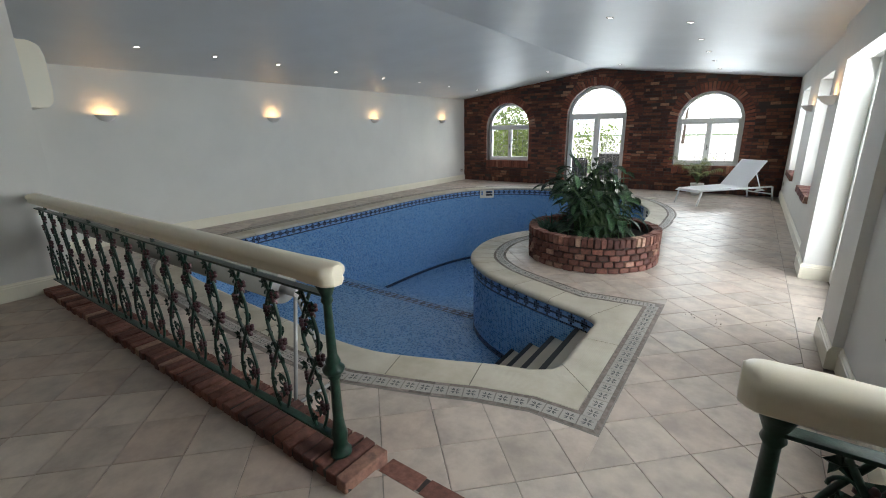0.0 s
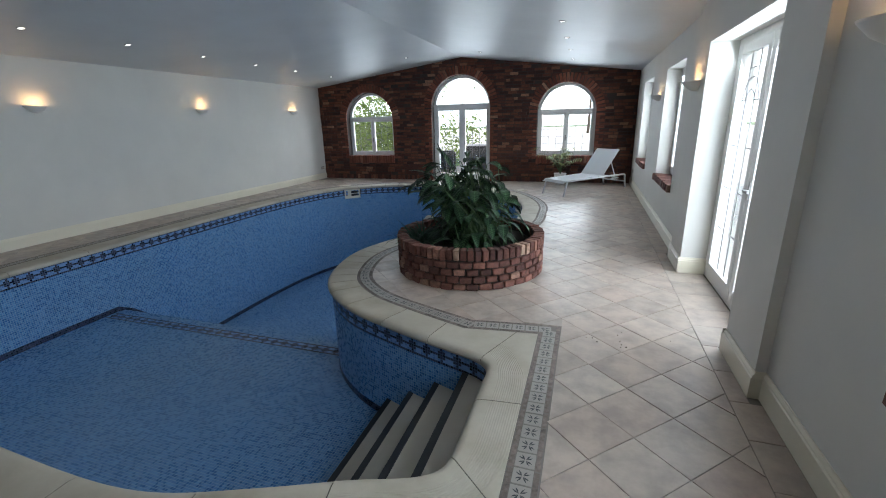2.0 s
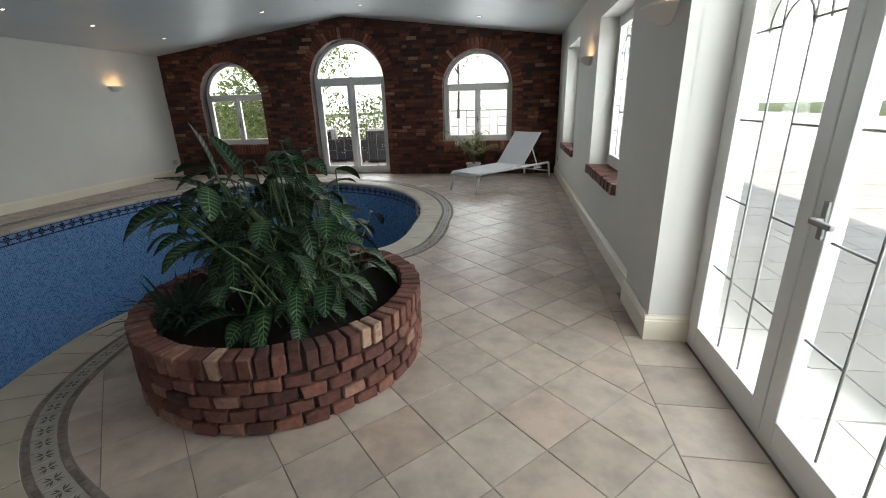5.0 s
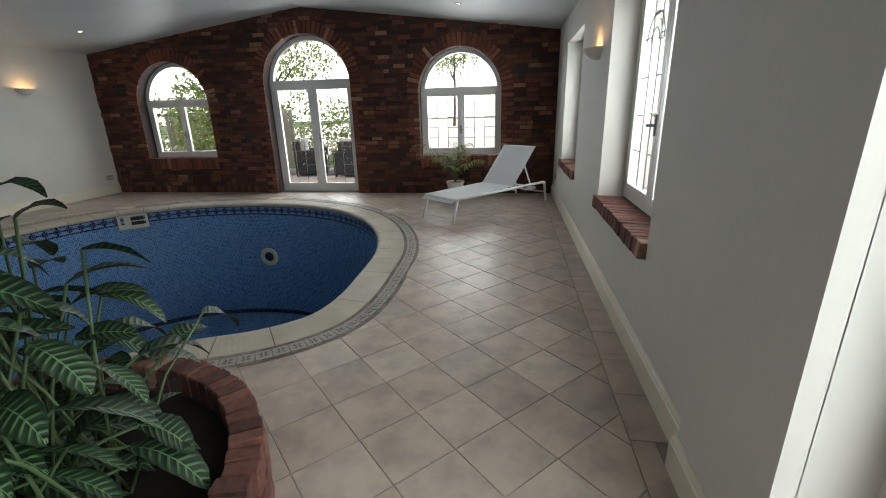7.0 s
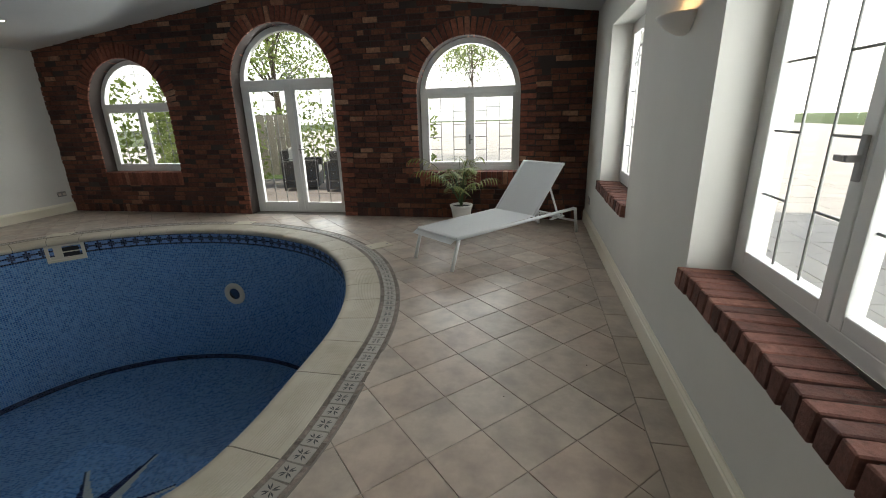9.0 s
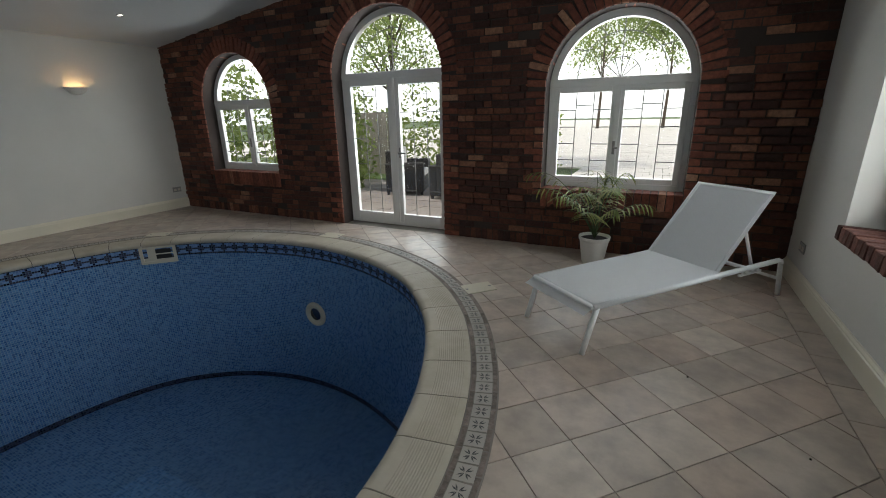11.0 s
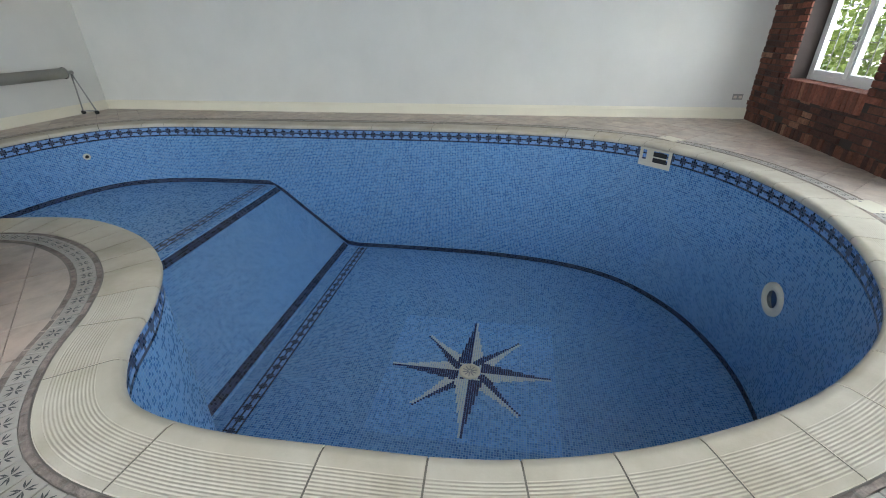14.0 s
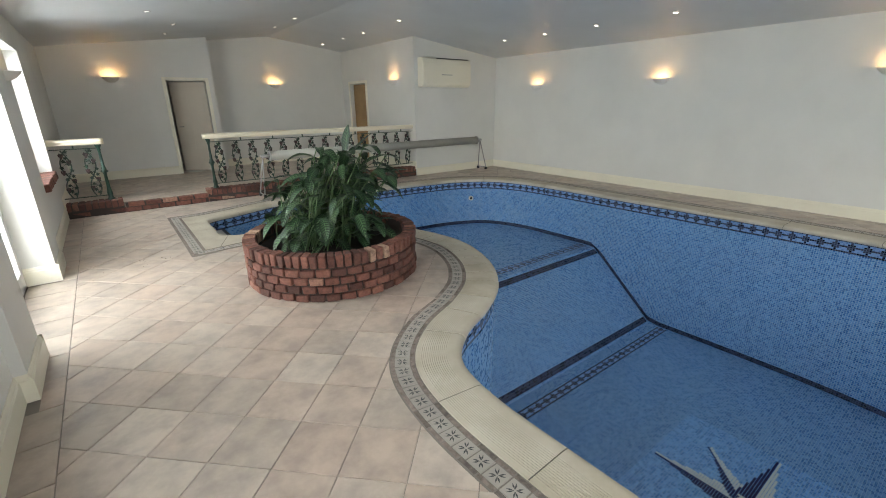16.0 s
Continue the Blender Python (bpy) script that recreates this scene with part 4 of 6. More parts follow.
tw = lambda u, d, z: (EAST + 0.18 + d, u, z)
door = tagged(new("door_2"), "white glazed double door with leaded glass, closed", "door", kind="structure")
door.location = (EAST + 0.18, 6.3, 0)
y0, y1, _, z1 = E_DOOR
bar(door, "frame_side", M_UPVC, tw, y0, y0 + 0.06, 0.0, z1, 0, 0.09)
bar(door, "frame_side", M_UPVC, tw, y1 - 0.06, y1, 0.0, z1, 0, 0.09)
bar(door, "frame_head", M_UPVC, tw, y0 + 0.06, y1 - 0.06, z1 - 0.06, z1, 0, 0.09)
bar(door, "threshold", M_UPVC, tw, y0 + 0.06, y1 - 0.06, 0.0, 0.05, 0, 0.09)
c = (y0 + y1) / 2
casement(door, tw, y0 + 0.06, c - 0.004, 0.05, z1 - 0.06, -0.008, 4, True)
casement(door, tw, c + 0.004, y1 - 0.06, 0.05, z1 - 0.06, -0.008, 4, True)
for u in (y0 + 0.45, y1 - 0.45):
    leads(door, tw, [arch_points(u, 0.2, z1 - 0.55, 14), arch_points(u, 0.1, z1 - 0.55, 10)], 0.022)
handle(door, tw, c - 0.07, 1.03, -0.008, -1)


# ---- wall lights and downlights ----
def sconce(x, y, z, facing, power=2.6):
    """Half bowl uplighter on a wall; facing is the way it looks into the room."""
    th = tagged(new("wall_light"), "white ceramic half bowl uplighter, lit warm", "wall light", "uplighters on the walls")
    th.matrix_world = Matrix.Translation((x, y, z)) @ Matrix.Rotation(math.atan2(facing[1], facing[0]), 4, "Z")
    bm = bmesh.new()
    lathe(bm, ((0.0, -0.085), (0.05, -0.08), (0.10, -0.05), (0.145, 0.0), (0.152, 0.012), (0.14, 0.012), (0.095, -0.04), (0.0, -0.07)), sides=18, arc=math.pi, start=-math.pi / 2)
    part("bowl", bm, M_SCONCE, th)
    bm = bmesh.new()
    bmesh.ops.create_uvsphere(bm, u_segments=12, v_segments=8, radius=0.026)
    for v in bm.verts:
        v.co = Vector((v.co.x + 0.06, v.co.y * 2.2, v.co.z - 0.012))
    part("bulb", bm, M_BULB, th, "glowing warm bulb")
    lamp = bpy.data.lights.new("uplight", "POINT")
    lamp.energy, lamp.color, lamp.shadow_soft_size = power, (1.0, 0.58, 0.25), 0.03
    ob = new("uplight", lamp)
    ob.location = (x + facing[0] * 0.105, y + facing[1] * 0.105, z + 0.004)


for y in (3.79, 6.66, 9.62, 12.67):
    sconce(WEST, y, 1.97, (1, 0))
for x, y in ((EAST, 10.5), (PIER, 7.5), (EAST, 4.42)):
    sconce(x, y, 1.94, (-1, 0))
sconce(0.12, BACK_A, 2.15, (0, 1))
sconce(-3.3, BACK_B, 2.1, (0, 1))
sconce(BLOCK_X, 1.55, 2.12, (1, 0))


def downlight(x, y):
    z = ceiling_z(x)
    slope = math.atan((RIDGE_Z - EAVE_W) / (RIDGE_X - WEST)) if x < RIDGE_X else -math.atan((RIDGE_Z - EAVE_E) / (EAST - RIDGE_X))
    th = tagged(new("downlight"), "small recessed white downlight, lit", "downlight", "downlights in the ceiling")
    th.matrix_world = Matrix.Translation((x, y, z)) @ Matrix.Rotation(-slope, 4, "Y")
    bm = bmesh.new()
    lathe(bm, ((0.030, -0.004), (0.040, -0.008), (0.046, -0.004), (0.046, 0.004)), sides=18)
    part("bezel", bm, M_STEEL, th)
    bm = bmesh.new()
    lathe(bm, ((0.0, -0.0035), (0.031, -0.0035)), sides=14)
    part("lamp", bm, M_SPOT, th, "glowing lamp")


for y in (3.9, 4.95, 6.05, 7.35, 8.7, 10.0, 11.3, 12.8):
    downlight(-6.45, y)
for y in (3.0, 4.8, 6.13, 7.44, 8.71, 10.0, 11.32, 12.74):
    downlight(-0.36, y)
for x, y in ((-4.2, 12.56), (-2.4, 12.6), (-1.2, 7.08), (-4.36, 3.2), (-0.85, 1.6), (-0.85, 0.4), (-2.9, -0.6), (-2.9, 0.6), (-2.9, 1.8), (-4.45, -0.6), (-4.45, 0.6), (-4.45, 1.6)):
    downlight(x, y)


# ---- air unit, sockets, inner doors ----
unit = thing("air_conditioner", (-5.98, BLOCK_Y, 1.95), "cream wall mounted air handling unit with top grille", "air conditioner")
bm = bmesh.new()
prof = ((0.0, 1.95), (0.15, 1.95), (0.2, 2.0), (0.215, 2.1), (0.215, 2.42), (0.19, 2.52), (0.12, 2.56), (0.0, 2.56))
ends = [[bm.verts.new((x, BLOCK_Y + d, z)) for d, z in prof] for x in (-6.66, -5.3)]
for j in range(len(prof) - 1):
    bm.faces.new((ends[0][j], ends[0][j + 1], ends[1][j + 1], ends[1][j]))
bm.faces.new(ends[0][::-1])
bm.faces.new(ends[1])
bmesh.ops.recalc_face_normals(bm, faces=bm.faces)
bmesh.ops.bevel(bm, geom=list(bm.edges), offset=0.008, segments=2, affect="EDGES")
rel(unit, part("casing", bm, M_TRIM, unit))
quick_box("grille", unit, M_DARK, -6.6, -5.7, BLOCK_Y + 0.13, BLOCK_Y + 0.195, 2.535, 2.55, 0.002, "dark outlet slot")
quick_box("flap", unit, M_TRIM, -6.55, -5.4, BLOCK_Y + 0.205, BLOCK_Y + 0.222, 2.02, 2.10, 0.004)
quick_box("badge", unit, M_STEEL, -6.1, -5.8, BLOCK_Y + 0.214, BLOCK_Y + 0.219, 2.2, 2.215, 0.001)


def socket(x, y, z, facing):
    th = tagged(new("wall_socket"), "grey double socket plate low on the wall", "socket", "wall sockets")
    th.matrix_world = Matrix.Translation((x, y, z)) @ Matrix.Rotation(math.atan2(facing[1], facing[0]), 4, "Z")
    bm = bmesh.new()
    box(bm, 0.0, 0.009, -0.073, 0.073, -0.043, 0.043, 0.003)
    part("plate", bm, M_STEEL, th)
    for s in (-0.036, 0.036):
        bm = bmesh.new()
        box(bm, 0.009, 0.012, s - 0.022, s + 0.022, -0.022, 0.016, 0.001)
        part("outlet", bm, M_DOORPAINT, th)


socket(WEST, 13.82, 0.33, (1, 0))
socket(EAST, 13.6, 0.36, (-1, 0))


def inner_door(name, to_world, u0, u1, leaf_mat, swing, leaf_label):
    th = tagged(new(name), "inner doorway with cream frame and a door standing ajar", "door", kind="structure")
    th.location = to_world((u0 + u1) / 2, 0, UP)
    top = 2.12
    for a, b in ((u0 - 0.07, u0), (u1, u1 + 0.07)):
        bar(th, "architrave", M_TRIM, to_world, a, b, UP, top + 0.07, -0.02, 0.0, 0.004)
    bar(th, "architrave", M_TRIM, to_world, u0, u1, top, top + 0.07, -0.019, 0.0, 0.004)
    bm = bmesh.new()
    w = u1 - u0
    box(bm, 0, w - 0.02, 0, 0.04, UP + 0.01, top - 0.01, 0.004)
    for a in (0.09, w / 2 + 0.03):
        for lo, hi in ((0.25, 0.95), (1.05, 1.8)):
            box(bm, a, a + w / 2 - 0.13, -0.006, 0.0, UP + lo, UP + hi, 0.004)
    leaf_m = Matrix.Translation((u0 + 0.01, 0.1, 0)) @ Matrix.Rotation(swing, 4, "Z")
    for v in bm.verts:
        q = leaf_m @ v.co
        v.co = Vector(to_world(q.x, q.y, q.z))
    bmesh.ops.recalc_face_normals(bm, faces=bm.faces)
    leaf = rel(th, part("leaf", bm, leaf_mat, th, leaf_label))
    bm = bmesh.new()
    for s in (-0.05, 0.045):
        q = leaf_m @ Vector((w - 0.09, s, UP + 1.0))
        tube(bm, [to_world(q.x, q.y, q.z), to_world(q.x - 0.10, q.y, q.z)], 0.009, 8)
    rel(th, part("lever", bm, M_STEEL, th))


inner_door("door_3", lambda u, d, z: (u, BACK_A - d, z), -1.58, -0.82, M_DOORPAINT, radians(28), "pale painted panelled door")
inner_door("door_4", lambda u, d, z: (BLOCK_X - d, u, z), -0.75, 0.15, M_OAK, radians(12), "oak veneered panelled door")
# plain passages behind the two inner doorways
for name, x0, x1, y0, y1 in (("wall_passage_back", -1.74, -0.2, -2.6, BACK_A - 0.3), ("wall_passage_side", -6.9, BLOCK_X - 0.25, -1.4, 0.8)):
    bm = bmesh.new()
    for a in ((x0, x1, y0 - 0.1, y0, UP, 2.4), (x0, x1, y1 + (0 if name.endswith("side") else -0.001), y1 + 0.1 if name.endswith("side") else y1, 2.3, 2.4), (x0 - 0.1, x0, y0, y1, UP, 2.4), (x0, x1, y0, y1, 2.4, 2.5), (x0, x1, y0, y1, UP - 0.1, UP)):
        box(bm, *a)
    if name.endswith("back"):
        box(bm, x1, x1 + 0.1, y0, y1, UP, 2.4)
    tagged(part(name, bm, M_PLASTER), "plain pale passage beyond a doorway", "wall", kind="structure")


# ---- railings on the step ----
def vine_meshes():
    """The cast vine panel of the balustrade: twisting stems, leaves and grapes, from z 0 to 0.70."""
    bm = bmesh.new()
    for s in (1, -1):
        tube(bm, [(s * 0.062 * math.sin(math.pi * 2 * k / 30 + 0.35), 0.006 * s, 0.70 * k / 30) for k in range(31)], 0.0085, 7)
    for z, s in ((0.16, 1), (0.34, -1), (0.52, 1), (0.62, -1)):
        tube(bm, [(s * (0.015 + 0.026 * math.cos(a)), 0, z + 0.026 * math.sin(a)) for a in [k * 0.42 for k in range(13)]], 0.005, 6)
    stems = bm
    leaves = bmesh.new()
    rnd = random.Random(4)
    for k in range(15):
        z = 0.05 + 0.045 * k
        s = 1 if k % 2 else -1
        c = Vector((s * rnd.uniform(0.01, 0.06), rnd.uniform(-0.012, 0.012), z))
        r, turn = rnd.uniform(0.026, 0.036), rnd.uniform(0, 6)
        ring = []
        for j in range(10):
            a = turn + j * math.pi / 5
            q = r * (1.0 if j % 2 == 0 else 0.55)
            ring.append(c + Vector((q * math.cos(a), 0.006 * (1 if j % 2 else -1), q * math.sin(a))))
        for side in (0.006, -0.006):
            mid = leaves.verts.new(c + Vector((0, side, 0)))
            vs = [leaves.verts.new(p) for p in ring]
            for j in range(10):
                tri = (mid, vs[j], vs[(j + 1) % 10])
                leaves.faces.new(tri if side < 0 else tri[::-1])
    grapes = bmesh.new()
    for row, count in enumerate((3, 3, 2, 1)):
        for j in range(count):
            bmesh.ops.create_icosphere(grapes, subdivisions=1, radius=0.0125, matrix=Matrix.Translation(((j - (count - 1) / 2) * 0.019, 0.006 * (-1) ** j, -row * 0.018)))
    for f in grapes.faces:
        f.smooth = True
    return stems, leaves, grapes


def post_profile(h):
    return ((0.0, 0.0), (0.05, 0.0), (0.05, 0.02), (0.036, 0.035), (0.032, 0.07), (0.038, 0.11), (0.028, 0.16), (0.024, 0.20), (0.021, h * 0.46), (0.030, h * 0.475), (0.024, h * 0.49), (0.046, h * 0.505), (0.050, h * 0.525),
            (0.030, h * 0.55), (0.034, h * 0.565), (0.022, h * 0.60), (0.018, h * 0.88), (0.027, h * 0.90), (0.022, h * 0.92), (0.035, h * 0.96), (0.044, h * 0.985), (0.044, h), (0.0, h))


def railing(x0, x1, y, z, ends, label):
    """Balustrade from x0 to x1; ends: which ends carry a post."""
    th = thing("railing", ((x0 + x1) / 2, y, z), label, "railing", "balustrades on the step")
    n = max(1, round((x1 - x0) / 0.285))
    pitch = (x1 - x0) / n
    stems, leaves, grapes = vine_meshes()
    first = part("vine_panel", stems, M_IRON, th)
    first.location = (x0 + pitch / 2 - th.location.x, 0, 0.085)
    part("leaves", leaves, M_IRON, first)
    bunch = None
    for c in ((0.045, 0.14), (-0.05, 0.27), (0.05, 0.40), (-0.045, 0.55), (0.03, 0.64)):
        bunch = part("vine_fruit", grapes, M_GRAPE, first, "dull maroon cast grapes") if bunch is None else new("vine_fruit", bunch.data)
        bunch.parent, bunch.location = first, (c[0], 0, c[1])
    for k in range(1, n):
        copy_thing(first, Matrix.Translation((x0 + pitch * (k + 0.5) - th.location.x, 0, 0.085)))
    for name, h, t in (("top_bar", 0.80, 0.011), ("bottom_bar", 0.075, 0.011)):
        quick_box(name, th, M_IRON, x0, x1, y - 0.022, y + 0.022, z + h - t / 2, z + h + t / 2, 0.002)
    k = 0
    x = x0 + 0.3
    while x < x1 - 0.1:
        quick_box("stub", th, M_IRON, x - 0.009, x + 0.009, y - 0.009, y + 0.009, z + 0.806, z + 0.855, 0)
        x += 0.57
    for x in ends:
        bm = bmesh.new()
        lathe(bm, post_profile(0.86), (x, y, z), 16)
        rel(th, part("post", bm, M_IRON, th))
    # cream handrail with a swollen rounded end
    bm = bmesh.new()
    prof = ((-0.045, 0.0), (-0.055, 0.012), (-0.05, 0.03), (-0.062, 0.045), (-0.062, 0.062), (-0.045, 0.082), (0.0, 0.088), (0.045, 0.082), (0.062, 0.062), (0.062, 0.045), (0.05, 0.03), (0.055, 0.012), (0.045, 0.0))
    over = [(x0 if x0 not in ends else x0 - 0.08), (x1 if x1 not in ends else x1 + 0.08)]
    stations = []
    for s in range(41):
        f = s / 40
        x = over[0] + (over[1] - over[0]) * f
        w = 1.0
        for e, o in ((x0, over[0]), (x1, over[1])):
            if e in ends:
                d = abs(x - o)
                w = max(0.35, math.sqrt(max(0.0, 1 - (1 - d / 0.05) ** 2))) * 1.18 if d < 0.05 else max(w, 1.18 - max(0.0, d - 0.14) * 1.6)
        stations.append((x, w))
    extra = []
    for e, o in ((x0, over[0]), (x1, over[1])):
        if e in ends:
            for d in (0.0, 0.008, 0.02, 0.035, 0.05, 0.09, 0.14, 0.2, 0.26):
                x = o + (d if o == over[0] else -d)
                w = max(0.35, math.sqrt(max(0.0, 1 - (1 - d / 0.05) ** 2))) * 1.18 if d < 0.05 else max(1.0, 1.18 - max(0.0, d - 0.14) * 1.6)
                extra.append((x, w))
    rows = [[bm.verts.new((x, y + a * w, z + 0.855 + b)) for a, b in prof] for x, w in sorted(stations + extra)]
    for a, b in zip(rows, rows[1:]):
        for j in range(len(prof)):
            f = bm.faces.new((a[j], a[(j + 1) % len(prof)], b[(j + 1) % len(prof)], b[j]))
            f.smooth = True
    bm.faces.new(rows[0])
    bm.faces.new(rows[-1])
    bmesh.ops.remove_doubles(bm, verts=bm.verts, dist=0.0002)
    bmesh.ops.recalc_face_normals(bm, faces=bm.faces)
    rel(th, part("handrail", bm, M_RAILWOOD, th, "cream painted timber handrail"))


PLINTH = 0.205
RAIL_Y = 2.25
railing(BLOCK_X, -0.95, RAIL_Y, PLINTH, (-0.95,), "dark green cast iron vine balustrade with cream handrail")
railing(0.57, EAST, RAIL_Y, PLINTH, (0.57,), "short dark green cast iron vine balustrade with cream handrail")


# ---- pool cover reel ----
reel = thing("pool_cover_reel", (-4.3, 2.63, 0), "grey pool cover roller on steel trestles", "pool reel")
RY, RZ = 2.63, 0.73
bm = bmesh.new()
tube(bm, [(-6.86, RY, RZ), (-1.86, RY, RZ)], 0.085, 20)
rel(reel, part("roll", bm, M_GREY_PIPE, reel, "grey rolled cover"))
for x, s in ((-6.98, -1), (-1.72, 1)):
    bm = bmesh.new()
    tube(bm, [(x - s * 0.14, RY, RZ), (x + s * 0.03, RY, RZ)], 0.032, 14)
    tube(bm, [(x - s * 0.135, RY, RZ), (x - s * 0.12, RY, RZ)], 0.098, 20)
    rel(reel, part("hub", bm, M_STEEL, reel))
    foot = x + s * 0.09
    bm = bmesh.new()
    tube(bm, [(x, RY, RZ), (foot, RY - 0.15, 0.06)], 0.012, 8)
    tube(bm, [(x, RY, RZ), (foot, RY + 0.14, 0.06)], 0.012, 8)
    tube(bm, [(foot, RY - 0.17, 0.06), (foot, RY + 0.16, 0.06)], 0.012, 8)
    rel(reel, part("trestle", bm, M_STEEL, reel))
    for y in (RY - 0.15, RY + 0.14):
        bm = bmesh.new()
        tube(bm, [(foot - 0.018, y, 0.035), (foot + 0.018, y, 0.035)], 0.035, 14)
        rel(reel, part("castor", bm, M_RUBBER, reel, "black castor"))


# ---- round brick planter with its plants ----
PX, PY, PR, PH = -1.15, 6.86, 0.825, 0.42
planter = thing("brick_planter", (PX, PY, 0), "round red brick planter with a soldier course on top", "planter")
bm = bmesh.new()
lathe(bm, ((PR - 0.105, 0.27), (PR - 0.105, PH - 0.025), (PR - 0.03, PH - 0.025), (PR - 0.03, 0.0)), (PX, PY, 0), 48)
rel(planter, part("mortar_core", bm, M_MORTAR, planter, "dark mortar"))
bm = bmesh.new()
lathe(bm, ((0.0, 0.33), (0.3, 0.32), (0.5, 0.30), (PR - 0.095, 0.285)), (PX, PY, 0), 30)
for v in bm.verts:
    v.co.z += noise.noise(v.co * 6) * 0.03
rel(planter, part("soil", bm, M_SOIL, planter, "dark soil"))


def brick_mesh(name, lx, ly, lz, rough, material, seed):
    """A worn brick round its own middle, its corners knocked off."""
    rnd = random.Random(seed)
    bm = bmesh.new()
    box(bm, -lx / 2, lx / 2, -ly / 2, ly / 2, -lz / 2, lz / 2)
    for v in bm.verts:
        v.co += Vector((rnd.uniform(-1, 1), rnd.uniform(-1, 1), rnd.uniform(-1, 1))) * rough
    bmesh.ops.bevel(bm, geom=list(bm.edges), offset=0.005, segments=1, affect="EDGES")
    me = bpy.data.meshes.new(name)
    bm.to_mesh(me)
    bm.free()
    me.materials.append(material)
    return me


def lay(meshes, parent, m, name="brick"):
    ob = new(name, random.choice(meshes))
    ob.parent = parent
    ob.matrix_parent_inverse = Matrix.Translation(parent.location).inverted()
    ob.matrix_basis = m
    return ob


random.seed(11)
half = [brick_mesh("half_brick", 0.112, 0.10, 0.060, 0.0055, M_BRICK_RED, s) for s in range(5)]
soldier = [brick_mesh("rim_brick", 0.0600, 0.112, 0.108, 0.0050, M_BRICK_RED, s + 20) for s in range(5)]
for row in range(4):
    n = 39
    for k in range(n):
        a = 2 * math.pi * (k + 0.5 * (row % 2)) / n
        lay(half, planter, Matrix.Translation((PX, PY, 0)) @ Matrix.Rotation(a, 4, "Z") @ Matrix.Translation((PR - 0.05 + random.uniform(-0.004, 0.004), 0, 0.037 + 0.0755 * row)) @ Matrix.Rotation(math.pi / 2 + random.uniform(-0.02, 0.02), 4, "Z"))
for me in soldier:
    for v in me.vertices:
        v.co.x *= 1.0 + 0.06 * (-v.co.y) / 0.056 - 0.06
n = 72
for k in range(n):
    a = 2 * math.pi * k / n
    lay(soldier, planter, Matrix.Translation((PX, PY, 0)) @ Matrix.Rotation(a, 4, "Z") @ Matrix.Translation((PR - 0.053 + random.uniform(-0.005, 0.005), 0, PH - 0.055 + random.uniform(-0.004, 0.004))) @ Matrix.Rotation(math.pi / 2, 4, "Z"))


def leaf(bm, uv, root, d, length, width, droop, up=Vector((0, 0, 1)), roll=0.0, seg=6):
    """A folded, drooping blade from root along d."""
    d = d.normalized()
    side = d.cross(up)
    side = (side if side.length > 0.05 else d.orthogonal()).normalized()
    side = Matrix.Rotation(roll, 3, d) @ side
    p, rows = Vector(root), []
    for k in range(seg + 1):
        f = k / seg
        w = width * 0.5 * (math.sin(math.pi * min(1.0, f * 0.93 + 0.05)) ** 0.75)
        nrm = side.cross(d).normalized()
        rows.append([bm.verts.new(p + side * (s * w) + nrm * (abs(s) * w * 0.28 + math.sin(f * 19 + s) * w * 0.05)) for s in (-1, 0, 1)])
        d = (d + Vector((0, 0, -droop / seg))).normalized()
        p = p + d * (length / seg)
    for k in range(seg):
        for j in (0, 1):
            f = bm.faces.new((rows[k][j], rows[k][j + 1], rows[k + 1][j + 1], rows[k + 1][j]))
            f.smooth = True
            for loop, (u, v) in zip(f.loops, ((j, k), (j + 1, k), (j + 1, k + 1), (j, k + 1))):
                loop[uv].uv = (u / 2, v / seg)


plant = thing("prayer_plant", (PX, PY, 0.3), "large bushy prayer plant with feathered dark green leaves", "plant")
rnd = random.Random(21)
stem_bm, leaf_bm = bmesh.new(), bmesh.new()
leaf_uv = leaf_bm.loops.layers.uv.new("UVMap")
for k in range(330):
    a = rnd.uniform(0, 2 * math.pi)
    base = Vector((PX + 0.10 + rnd.gauss(0, 0.15), PY - 0.02 + rnd.gauss(0, 0.16), 0.32))
    tall = rnd.random() ** 1.15
    reach = rnd.uniform(0.10, 0.64) * (1.12 - tall * 0.75)
    top = Vector((base.x + reach * math.cos(a), base.y + reach * math.sin(a), 0.36 + 0.86 * tall * rnd.uniform(0.72, 1.05)))
    top += Vector((-0.26 * tall, 0.09 * tall, 0))
    if (top.x < PX - 0.35 or top.x + top.y < PX + PY - 0.45 and top.x < PX) and top.z < 0.75:
        continue
    if top.x > PX + 0.42 and top.z > 0.62:
        continue
    far = math.hypot(top.x - PX, top.y - PY)
    if far > 0.56 and top.z < 0.62:
        continue
    mid = (base + top) / 2 + Vector((0, 0, 0.08))
    tube(stem_bm, [base, mid, top], 0.005, 5)
    out = Vector((math.cos(a) * 0.9, math.sin(a) * 0.9, rnd.uniform(-0.15, 0.75)))
    leaf(leaf_bm, leaf_uv, top, out, rnd.uniform(0.17, 0.30), rnd.uniform(0.075, 0.115), rnd.uniform(0.7, 2.0), roll=rnd.uniform(-0.5, 0.5))
